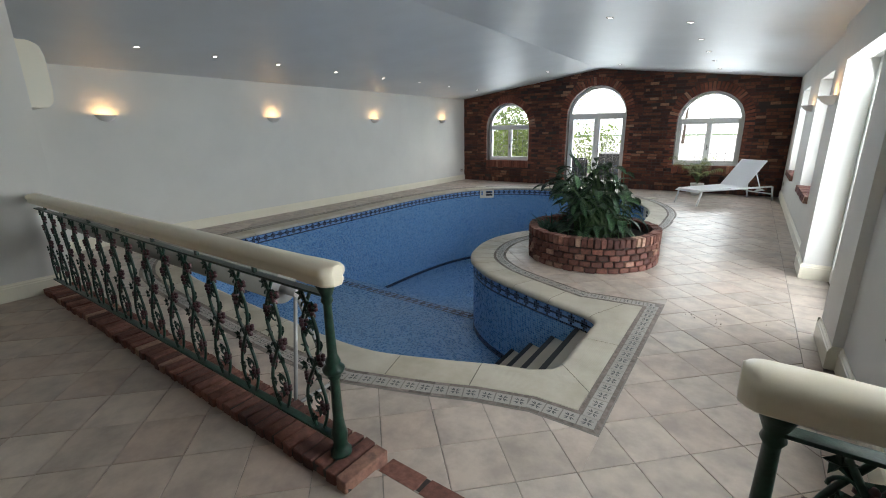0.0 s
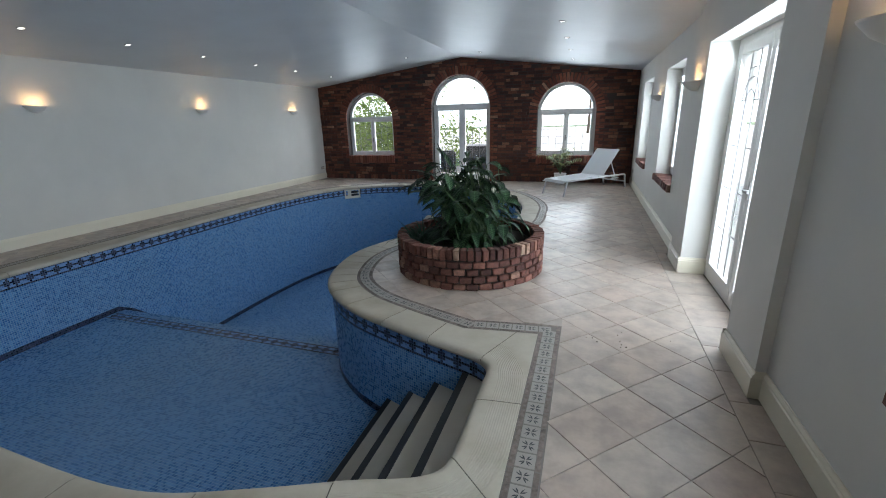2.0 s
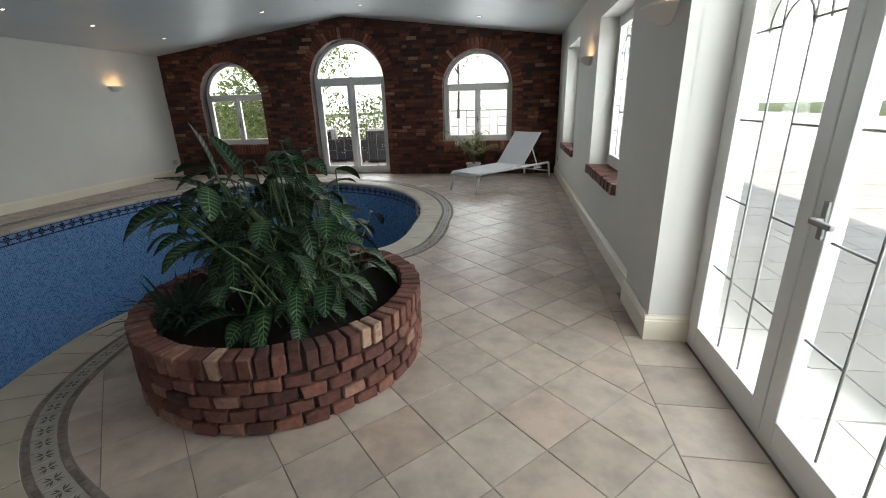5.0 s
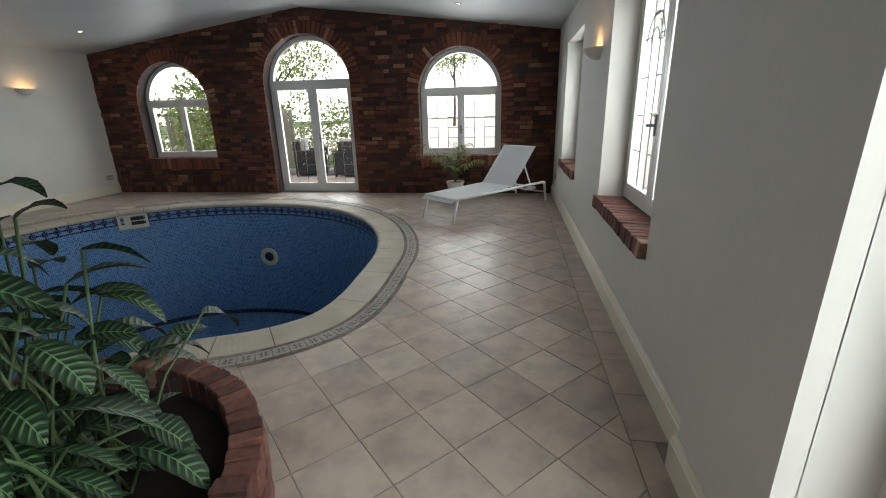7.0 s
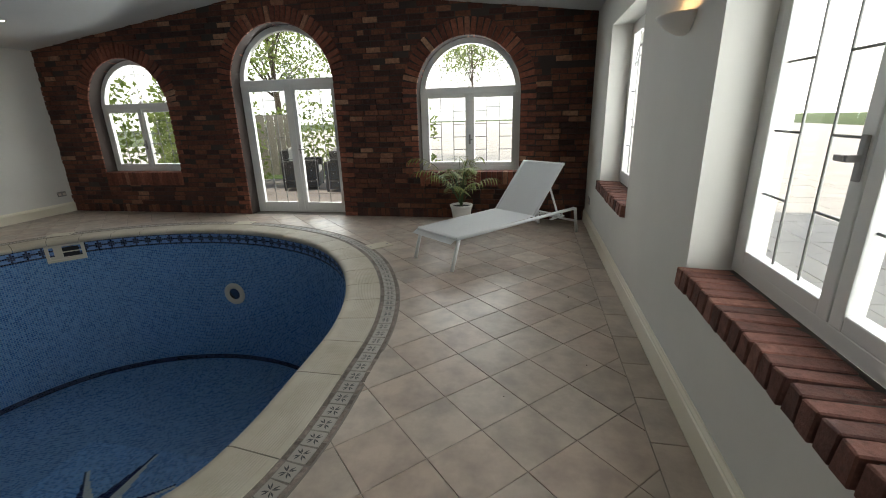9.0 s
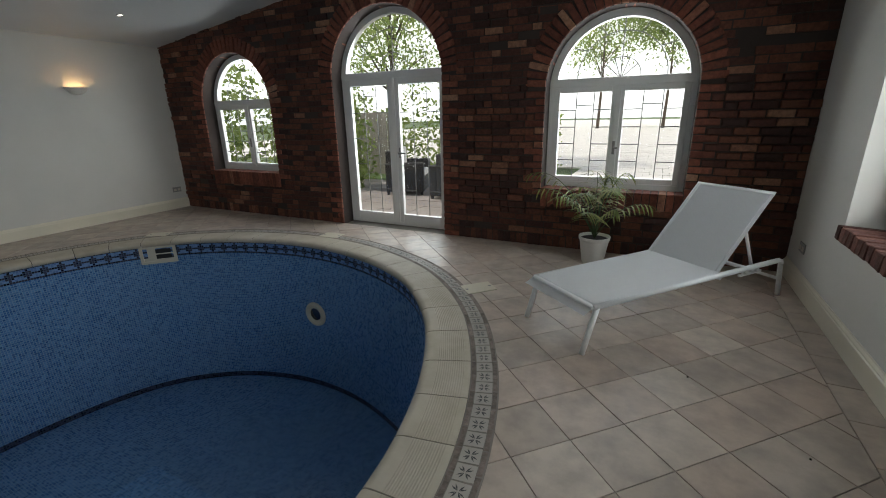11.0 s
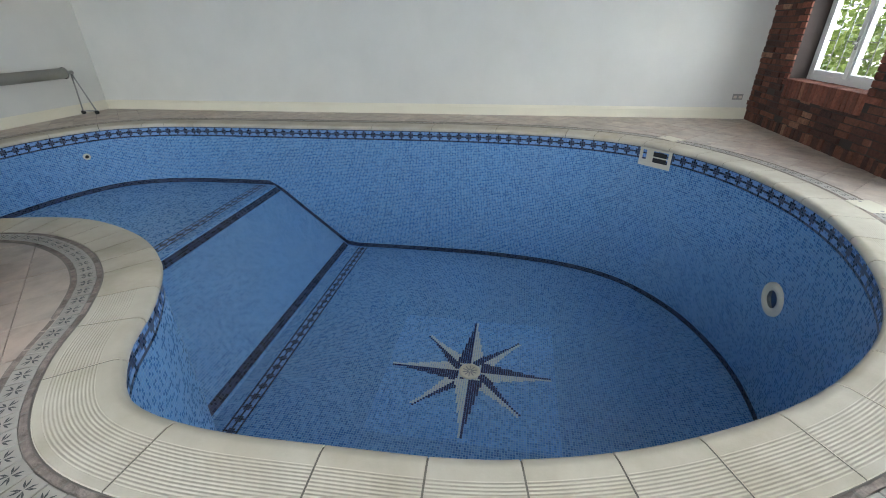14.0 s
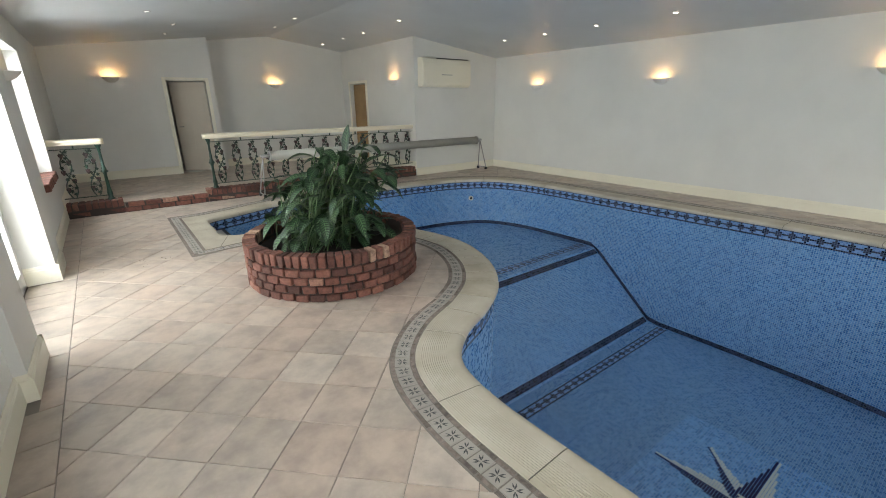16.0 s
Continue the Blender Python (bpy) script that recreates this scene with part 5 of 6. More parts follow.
for x, y, z, dx, dy, dz, l in ((-0.2, 0.05, 1.08, -0.5, 0.2, 0.8, 0.36), (-0.35, 0.0, 1.0, -0.95, -0.1, 0.55, 0.38), (-0.25, -0.1, 1.12, -0.2, -0.1, 1.0, 0.30), (-0.1, 0.15, 1.02, 0.2, 0.6, 0.6, 0.32), (-0.45, 0.1, 0.9, -0.8, 0.3, 0.4, 0.36)):
    tip = Vector((PX + x, PY + y, z))
    tube(stem_bm, [(PX - 0.05, PY, 0.32), (PX + x * 0.6, PY + y, z * 0.6), tip], 0.006, 5)
    leaf(leaf_bm, leaf_uv, tip, Vector((dx, dy, dz)), l, 0.10, 0.5)
tagged(rel(plant, part("stem", stem_bm, M_STEM, plant)), kind="stuff")
tagged(rel(plant, part("leaves", leaf_bm, M_LEAF, plant)), kind="stuff")

tuft = thing("strappy_plant", (PX - 0.5, PY - 0.35, 0.3), "small dark strappy plant in the brick planter", "plant")
bm = bmesh.new()
uv = bm.loops.layers.uv.new("UVMap")
for k in range(110):
    a = rnd.uniform(0, 2 * math.pi)
    leaf(bm, uv, (PX - 0.48 + rnd.gauss(0, 0.04), PY - 0.33 + rnd.gauss(0, 0.04), 0.31), Vector((math.cos(a), math.sin(a), rnd.uniform(0.9, 2.4))), rnd.uniform(0.25, 0.42), 0.016, rnd.uniform(0.8, 1.9), seg=5)
rel(tuft, part("leaves", bm, M_STRAP, tuft))


# ---- potted palm ----
palm = thing("potted_palm", (-0.55, 13.62, 0), "small feathery palm in a white ribbed pot", "potted plant")
bm = bmesh.new()
prof = [(0.0, 0.0), (0.105, 0.0)] + [(0.108 + 0.036 * k / 12 + (0.003 if k % 2 else 0.0), 0.01 + 0.235 * k / 12) for k in range(13)] + [(0.155, 0.25), (0.158, 0.28), (0.146, 0.28), (0.138, 0.25), (0.0, 0.245)]
lathe(bm, prof, (-0.55, 13.62, 0), 32)
rel(palm, part("pot", bm, M_SCONCE, palm, "white ribbed ceramic pot"))
bm = bmesh.new()
lathe(bm, ((0.0, 0.258), (0.139, 0.252)), (-0.55, 13.62, 0), 20)
rel(palm, part("soil", bm, M_SOIL, palm))
frond_bm = bmesh.new()
uv = frond_bm.loops.layers.uv.new("UVMap")
for k in range(20):
    a = 2 * math.pi * k / 20 + rnd.uniform(-0.2, 0.2)
    reach, high = rnd.uniform(0.2, 0.66), rnd.uniform(0.4, 0.86)
    if math.sin(a) > 0.3:
        reach *= 0.4
    pts = [Vector((-0.55, 13.62, 0.26)) + Vector((math.cos(a) * reach * f, math.sin(a) * reach * f, high * (1.75 * f - 0.95 * f * f))) for f in [j / 12 for j in range(13)]]
    stalk_bm = bmesh.new()
    tube(stalk_bm, pts, lambda f: 0.0055 * (1 - 0.7 * f), 5)
    rel(palm, part("stalk", stalk_bm, M_STEM, palm))
    for j in range(4, 13):
        t = (pts[j] - pts[j - 1]).normalized()
        s = t.cross(Vector((0, 0, 1))).normalized()
        for q in (-1, 1):
            leaf(frond_bm, uv, pts[j], t * 0.8 + s * q * 0.9, 0.25 * (1.15 - 0.045 * j), 0.016, 1.1, seg=4)
tagged(rel(palm, part("fronds", frond_bm, M_PALM, palm)), kind="stuff")


# ---- sun lounger ----
lounger = tagged(new("sun_lounger"), "white metal sun lounger with raised sling back", "sun lounger")
LM = Matrix.Translation((-0.565, 11.93, 0)) @ Matrix.Rotation(math.atan2(1.63, 1.33), 4, "Z")
lounger.matrix_world = LM


def rail_tube(name, pts, w=0.02, parent=None, mat=None):
    bm = bmesh.new()
    tube(bm, pts, w, 8)
    return part(name, bm, mat or M_WHITE_METAL, parent or lounger)


HW, SZ, HINGE, TAIL = 0.305, 0.32, 1.22, 2.02
for s in (-1, 1):
    rail_tube("side_rail", [(0.02, s * HW, SZ), (TAIL - 0.03, s * HW, SZ), (TAIL + 0.01, s * HW, SZ - 0.03)], 0.021)
    rail_tube("leg", [(0.06, s * HW, SZ), (-0.04, s * (HW + 0.0), 0.0)], 0.019)
    rail_tube("leg", [(TAIL, s * HW, SZ), (TAIL + 0.06, s * HW, 0.0)], 0.019)
rail_tube("cross_bar", [(0.02, -HW, SZ), (0.02, HW, SZ)], 0.018)
rail_tube("cross_bar", [(HINGE + 0.05, -HW, SZ - 0.03), (HINGE + 0.05, HW, SZ - 0.03)], 0.014)
rail_tube("cross_bar", [(TAIL + 0.03, -HW, 0.15), (TAIL + 0.03, HW, 0.15)], 0.014)
rail_tube("cross_bar", [(TAIL - 0.35, -HW, SZ - 0.03), (TAIL - 0.35, HW, SZ - 0.03)], 0.014)
BX, BZ = math.cos(radians(47)), math.sin(radians(47))


def sling(name, p, q, label, lip):
    bm = bmesh.new()
    rows = []
    n = 12
    for k in range(n + 1):
        f = k / n
        c = Vector(p).lerp(Vector(q), f)
        rows.append([bm.verts.new((c.x, y, c.z - 0.012 * (1 - (y / HW) ** 2) * math.sin(math.pi * f) + (lip if k == 0 else 0))) for y in (-HW - 0.01, -HW * 0.5, 0, HW * 0.5, HW + 0.01)])
    for a, b in zip(rows, rows[1:]):
        for j in range(4):
            bm.faces.new((a[j], b[j], b[j + 1], a[j + 1]))
    bmesh.ops.solidify(bm, geom=list(bm.faces), thickness=0.012)
    return part(name, bm, M_SLING, lounger, label)


sling("seat", (-0.06, 0, SZ + 0.015), (HINGE, 0, SZ + 0.032), "white woven sling seat", -0.05)
sling("backrest", (HINGE, 0, SZ + 0.032), (HINGE + 0.76 * BX, 0, SZ + 0.03 + 0.76 * BZ), "white woven sling backrest, raised", 0.0)
for s in (-1, 1):
    rail_tube("back_rail", [(HINGE, s * (HW - 0.02), SZ + 0.015), (HINGE + 0.75 * BX, s * (HW - 0.02), SZ + 0.012 + 0.75 * BZ)], 0.014)
    rail_tube("prop", [(HINGE + 0.46 * BX, s * (HW - 0.05), SZ + 0.46 * BZ), (HINGE + 0.52, s * (HW - 0.05), SZ - 0.06)], 0.012)
    bm = bmesh.new()
    for k in range(5):
        box(bm, HINGE + 0.40 + 0.045 * k, HINGE + 0.425 + 0.045 * k, s * (HW - 0.05) - 0.008, s * (HW - 0.05) + 0.008, SZ - 0.075, SZ - 0.045, 0.003)
    box(bm, HINGE + 0.36, HINGE + 0.64, s * (HW - 0.05) - 0.009, s * (HW - 0.05) + 0.009, SZ - 0.09, SZ - 0.072, 0.003)
    part("ratchet", bm, M_WHITE_METAL, lounger, "notched metal ratchet")
bm = bmesh.new()
tube(bm, [(HINGE + 0.75 * BX, -HW, SZ + 0.02 + 0.75 * BZ), (HINGE + 0.75 * BX, HW, SZ + 0.02 + 0.75 * BZ)], 0.014, 8)
part("head_bar", bm, M_WHITE_METAL, lounger)

# skimmer lids let into the floor
for x, y, a in ((-1.38, 12.47, 0.8), (-3.83, 13.37, 0.1), (-6.13, 12.49, 0.5)):
    lid = tagged(new("skimmer_lid"), "pale square access lid in the tiled floor", "access lid", "access lids round the pool")
    lid.matrix_world = Matrix.Translation((x, y, 0.0)) @ Matrix.Rotation(a, 4, "Z")
    bm = bmesh.new()
    box(bm, -0.14, 0.14, -0.10, 0.10, 0.0, 0.009, 0.003)
    part("plate", bm, M_CREAM_PLASTIC, lid)
    for s in (-1, 1):
        bm = bmesh.new()
        lathe(bm, ((0.0, 0.0105), (0.012, 0.0105), (0.014, 0.009)), (s * 0.11, 0, 0), 10)
        part("screw", bm, M_STEEL, lid)

# crumbs of soil on the floor
rnd = random.Random(77)
bm = bmesh.new()
for k in range(14):
    p = Vector((0.36 + rnd.gauss(0, 0.16), 5.44 + rnd.gauss(0, 0.12), 0.004)) if k < 10 else Vector((rnd.uniform(0.2, 0.9), rnd.uniform(7.5, 12.5), 0.004))
    bmesh.ops.create_icosphere(bm, subdivisions=1, radius=rnd.uniform(0.003, 0.006), matrix=Matrix.Translation(p))
tagged(part("soil_crumbs", bm, M_SOIL), "dark crumbs of soil on the tiled floor", "dirt", kind="stuff")


# ---- garden beyond the glass ----
bm = bmesh.new()
loop_out = [bm.verts.new(p) for p in ((-400, -400, -0.12), (400, -400, -0.12), (400, 400, -0.12), (-400, 400, -0.12))]
loop_in = [bm.verts.new(p) for p in ((-7.9, -1.4, -0.12), (1.5, -1.4, -0.12), (1.5, 14.32, -0.12), (-7.9, 14.32, -0.12))]
for a, b in ((0, 1), (1, 2), (2, 3), (3, 0)):
    bm.faces.new((loop_out[a], loop_out[b], loop_in[b], loop_in[a]))
tagged(part("ground", bm, M_GRASS), "mown lawn round the building", "lawn", kind="structure")
for name, x0, x1, y0, y1 in (("patio", -8.5, -2.0, 14.33, 18.2), ("terrace", -2.0, 7.0, 14.33, 34.0), ("drive", 1.5, 13.0, -2, 14.32)):
    bm = bmesh.new()
    rnd = random.Random(8)
    y = y0
    while y < y1 - 0.1:
        x = x0
        while x < x1 - 0.1:
            w = rnd.choice((0.3, 0.45, 0.6))
            box(bm, x + 0.006, min(x + w, x1) - 0.006, y + 0.006, min(y + 0.45, y1) - 0.006, -0.13, -0.045 + rnd.uniform(-0.004, 0.004), 0)
            x += w
        y += 0.45
    tagged(part(name, bm, M_TERRACE if name != "patio" else M_PATIO), "pale stone paved patio", "patio", kind="structure")


bm = bmesh.new()
box(bm, -26.0, 24.0, 34.0, 95.0, -0.2, -0.08)
box(bm, -26.0, -2.0, 22.4, 34.0, -0.2, -0.08)
tagged(part("gravel", bm, M_TERRACE), "wide pale gravel court beyond the terrace", "gravel", kind="structure")
bm = bmesh.new()
box(bm, 7.0, 24.0, 14.33, 34.0, -0.2, -0.08)
tagged(part("gravel_side", bm, M_TERRACE), "wide pale gravel court beside the terrace", "gravel", kind="structure")


def hedge(name, x0, x1, y0, y1, z1, count, seed, label, size=0.16):
    """A bank of leaves with an uneven top and gaps."""
    rnd = random.Random(seed)
    th = thing(name, ((x0 + x1) / 2, (y0 + y1) / 2, -0.12), label, "hedge")
    verts, faces = [], []
    for _ in range(count):
        x, y = rnd.uniform(x0, x1), rnd.uniform(y0, y1)
        top = z1 * (0.72 + 0.34 * noise.noise(Vector((x * 0.8, y * 0.8, seed))) + 0.12 * noise.noise(Vector((x * 3, y * 3, seed))))
        z = rnd.uniform(-0.1, 1) ** 1 * top
        if noise.noise(Vector((x * 1.6, y * 1.6, z * 1.6))) < -0.25:
            continue
        d = Vector((rnd.gauss(0, 1), rnd.gauss(0, 1), rnd.gauss(0, 1))).normalized()
        e = d.orthogonal().normalized()
        s = size * rnd.uniform(0.5, 1.2)
        i, p = len(verts), Vector((x, y, max(z, -0.1)))
        verts += [p, p + (d + e * 0.5) * s * 0.5, p + d * s, p + (d - e * 0.5) * s * 0.5]
        faces.append((i, i + 1, i + 2, i + 3))
    me = bpy.data.meshes.new("leaves")
    me.from_pydata([v[:] for v in verts], [], faces)
    me.materials.append(M_HEDGE)
    ob = new("leaves", me)
    ob.parent = th
    tagged(rel(th, ob), kind="stuff")


def tree(x, y, height, spread, seed, label):
    rnd = random.Random(seed)
    th = thing("tree", (x, y, -0.12), label, "tree", "garden trees")
    bm = bmesh.new()
    tube(bm, [(x, y, -0.15), (x + 0.1, y, height * 0.3), (x - 0.05, y + 0.1, height * 0.75)], lambda f: 0.16 * (1 - 0.75 * f), 9)
    verts, faces = [], []
    for k in range(13):
        a, z = rnd.uniform(0, 6.28), height * rnd.uniform(0.3, 0.7)
        tip = Vector((x + math.cos(a) * spread * rnd.uniform(0.4, 0.95), y + math.sin(a) * spread * rnd.uniform(0.4, 0.95), z + height * rnd.uniform(0.1, 0.32)))
        tube(bm, [(x, y, z), (Vector((x, y, z)) + tip) / 2 + Vector((0, 0, 0.2)), tip], lambda f: 0.05 * (1 - 0.8 * f), 6)
        for _ in range(420):
            p = tip + Vector((rnd.gauss(0, 1), rnd.gauss(0, 1), rnd.gauss(0, 0.75))) * spread * 0.24
            d = Vector((rnd.gauss(0, 1), rnd.gauss(0, 1), rnd.gauss(0, 1))).normalized()
            e = d.orthogonal().normalized()
            s = rnd.uniform(0.09, 0.2) * max(1.0, height / 6.5)
            i = len(verts)
            verts += [p, p + (d + e * 0.5) * s * 0.5, p + d * s, p + (d - e * 0.5) * s * 0.5]
            faces.append((i, i + 1, i + 2, i + 3))
    rel(th, part("trunk", bm, M_BARK, th))
    me = bpy.data.meshes.new("crown")
    me.from_pydata([v[:] for v in verts], [], faces)
    me.materials.append(M_HEDGE)
    ob = new("crown", me)
    ob.parent = th
    tagged(rel(th, ob), kind="stuff")


hedge("hedge", -12, -4.4, 20.2, 21.4, 2.6, 5200, 3, "tall mixed green garden hedge")
hedge("hedge", -14.0, -10.5, 15.6, 19.0, 4.2, 6500, 25, "tall leafy shrubs beside the house", 0.2)
hedge("hedge", -9.4, -6.6, 17.6, 18.6, 2.4, 2600, 5, "leafy shrubs close to the house")
hedge("hedge", -8.4, -6.0, 16.6, 17.3, 2.9, 3600, 15, "leafy shrubs close to the patio")
hedge("hedge", -4.2, -2.6, 21.0, 22.0, 2.2, 1500, 9, "leafy green garden shrub")
hedge("hedge", 15.0, 16.5, -4, 20, 2.0, 5200, 7, "long green boundary hedge")
tree(-8.6, 22.5, 6.5, 2.5, 2, "leafy garden tree behind the hedge")
for x, seed in ((-5.5, 40), (0.0, 41), (4.5, 42), (10.0, 43)):
    tree(x, 52.0 + seed % 3, 14.0, 4.6, seed, "tall leafy tree beyond the gravel court")
tree(17.0, 16.5, 6.5, 2.6, 8, "leafy garden tree beside the boundary hedge")
tree(17.5, 7.0, 6.5, 2.8, 12, "leafy garden tree beside the boundary hedge")

# self-glowing cylinder added all round so the windows look out on white
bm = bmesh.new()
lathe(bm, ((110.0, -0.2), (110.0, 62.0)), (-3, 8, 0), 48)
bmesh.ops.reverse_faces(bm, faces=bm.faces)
tagged(part("backdrop", bm, M_SKY_GLOW), "plain pale glowing ring added as over-bright sky at the horizon", "sky", kind="structure")

fence = thing("garden_fence", (-7.5, 19.6, -0.12), "weathered timber board fence", "fence")
fence_board = None
for k in range(30):
    x = -11 + k * 0.152
    if fence_board is None:
        bm = bmesh.new()
        box(bm, -0.07, 0.07, -0.01, 0.01, 0, 1.72, 0.004)
        fence_board = part("board", bm, M_FENCE, fence)
        ob = fence_board
    else:
        ob = fence_board.copy()
        scene.collection.objects.link(ob)
    ob.location = (x + 7.5, 0.012 * (k % 2), 0)

# rattan garden sofa with pale cushions
def rattan_seat(x, y, turn, width, label):
    th = tagged(new("rattan_sofa"), label, "garden sofa", "rattan seats on the patio")
    th.matrix_world = Matrix.Translation((x, y, -0.045)) @ Matrix.Rotation(turn, 4, "Z")
    w = width / 2
    for name, a in (("base", (-w, w, -0.36, 0.38, 0.06, 0.34)), ("back", (-w, w, -0.42, -0.26, 0.06, 0.86)), ("arm", (-w - 0.16, -w, -0.40, 0.38, 0.06, 0.64)), ("arm", (w, w + 0.16, -0.40, 0.38, 0.06, 0.64))):
        bm = bmesh.new()
        box(bm, *a, 0.03)
        part(name, bm, M_RATTAN, th)
    n = max(1, round(width / 0.7))
    for k in range(n):
        x0, x1 = -w + width * k / n + 0.01, -w + width * (k + 1) / n - 0.01
        bm = bmesh.new()
        box(bm, x0, x1, -0.24, 0.37, 0.34, 0.47, 0.04)
        part("seat_cushion", bm, M_CUSHION, th, "pale cloth cushion")
        bm = bmesh.new()
        box(bm, x0, x1, -0.25, -0.10, 0.47, 0.92, 0.05)
        part("back_cushion", bm, M_CUSHION, th, "pale cloth cushion")
    for sx in (-w - 0.12, w + 0.12):
        for sy in (-0.36, 0.33):
            bm = bmesh.new()
            box(bm, sx - 0.025, sx + 0.025, sy - 0.025, sy + 0.025, 0, 0.07)
            part("foot", bm, M_RATTAN, th)


rattan_seat(-3.0, 16.7, 0.0, 1.5, "dark rattan garden sofa with pale cushions on the patio")
rattan_seat(-4.75, 17.0, math.radians(-70), 0.7, "dark rattan garden armchair with pale cushion on the patio")
pot = thing("garden_planter", (2.35, 6.3, -0.045), "dark square garden tub with a slender shrub", "garden planter")
bm = bmesh.new()
box(bm, 2.15, 2.55, 6.1, 6.5, -0.045, 0.4, 0.01)
rel(pot, part("tub", bm, M_RATTAN, pot))
bm = bmesh.new()
tube(bm, [(2.35, 6.3, 0.38), (2.33, 6.32, 1.5)], 0.012, 6)
rel(pot, part("stem", bm, M_BARK, pot))
bm = bmesh.new()
uv = bm.loops.layers.uv.new("UVMap")
rnd = random.Random(31)
for k in range(160):
    z = rnd.uniform(0.7, 1.65)
    a = rnd.uniform(0, 6.28)
    r = rnd.uniform(0.02, 0.16)
    leaf(bm, uv, (2.34 + r * math.cos(a), 6.31 + r * math.sin(a), z), Vector((math.cos(a), math.sin(a), 0.3)), 0.09, 0.04, 0.6, seg=3)
rel(pot, part("leaves", bm, M_HEDGE, pot))


# ---- floors: slabs, step bricks, tiles ----
bm = bmesh.new()
outer = [bm.verts.new((x, y, -0.006)) for x, y in ((WEST, STEP_Y - 0.3), (EAST + 0.3, STEP_Y - 0.3), (EAST + 0.3, NORTH + 0.3), (WEST, NORTH + 0.3))]
hole = [bm.verts.new((*KERB[i].lerp(EDGE[i], 0.1), -0.006)) for i in range(0, NP, 2)]
edges = [bm.edges.new((l[i], l[(i + 1) % len(l)])) for l in (outer, hole) for i in range(len(l))]
bmesh.ops.triangle_fill(bm, use_beauty=True, edges=edges)
for f in bm.faces:
    if f.normal.z < 0:
        f.normal_flip()
floor = tagged(part("floor", bm, M_GROUT), "diagonally laid beige stone tile floor round the pool", "floor", kind="structure")
bm = bmesh.new()
box(bm, BLOCK_X, EAST, BACK_B, STEP_Y - 0.10, -0.1, UP - 0.006)
raised = tagged(part("floor_raised", bm, M_GROUT), "raised floor of diagonally laid beige stone tiles", "floor", kind="structure")

PITCH, U0, V0, GAP = 0.32, 7.8975, 7.55, 0.0038


def clip_half(poly, p, n):
    """Keeps the side of the line through p to which n points."""
    out = []
    for a, b in zip(poly, poly[1:] + poly[:1]):
        da, db = (a - p).dot(n), (b - p).dot(n)
        if da >= 0:
            out.append(a)
        if (da >= 0) != (db >= 0):
            out.append(a.lerp(b, da / (da - db)))
    return out


def tile_poly(i, j):
    s = PITCH * math.sqrt(2)
    g = GAP / PITCH / 2
    out = []
    for a, b in ((g, g), (1 - g, g), (1 - g, 1 - g), (g, 1 - g)):
        u, v = U0 + (i + a) * s, V0 + (j + b) * s
        out.append(Vector(((u - v) / 2, (u + v) / 2)))
    return out


def chip(bm, poly, z0, z1, mat=0):
    """A tile over a plan with a slightly eased edge."""
    c = sum(poly, Vector((0, 0))) / len(poly)
    tops = [p + (c - p).normalized() * 0.003 for p in poly]
    lo, up, hi = [bm.verts.new((*p, z0)) for p in poly], [bm.verts.new((*p, z1 - 0.0018)) for p in poly], [bm.verts.new((*p, z1)) for p in tops]
    n = len(poly)
    for a, b in ((lo, up), (up, hi)):
        for k in range(n):
            bm.faces.new((a[k], a[(k + 1) % n], b[(k + 1) % n], b[k]))
    bm.faces.new(hi)


def area(poly):
    return 0.5 * sum(a.x * b.y - b.x * a.y for a, b in zip(poly, poly[1:] + poly[:1]))


STRIP = 0.17
# outer corners of the border beside the steps, with the side on which the floor goes on
CORNERS = ((RIM[28 * SUB], 1), (RIM[32 * SUB], -1))
far_tiles = bmesh.new()
count = 0
full_meshes = {}


def full_tile(z):
    if z not in full_meshes:
        base = tile_poly(0, 0)
        c = sum(base, Vector((0, 0))) / 4
        b = bmesh.new()
        pts = [p - c for p in base]
        chip(b, pts if area(pts) > 0 else pts[::-1], -0.012, 0.0)
        me = bpy.data.meshes.new("tile")
        b.to_mesh(me)
        b.free()
        me.materials.append(M_TILE)
        full_meshes[z] = me
    return full_meshes[z]


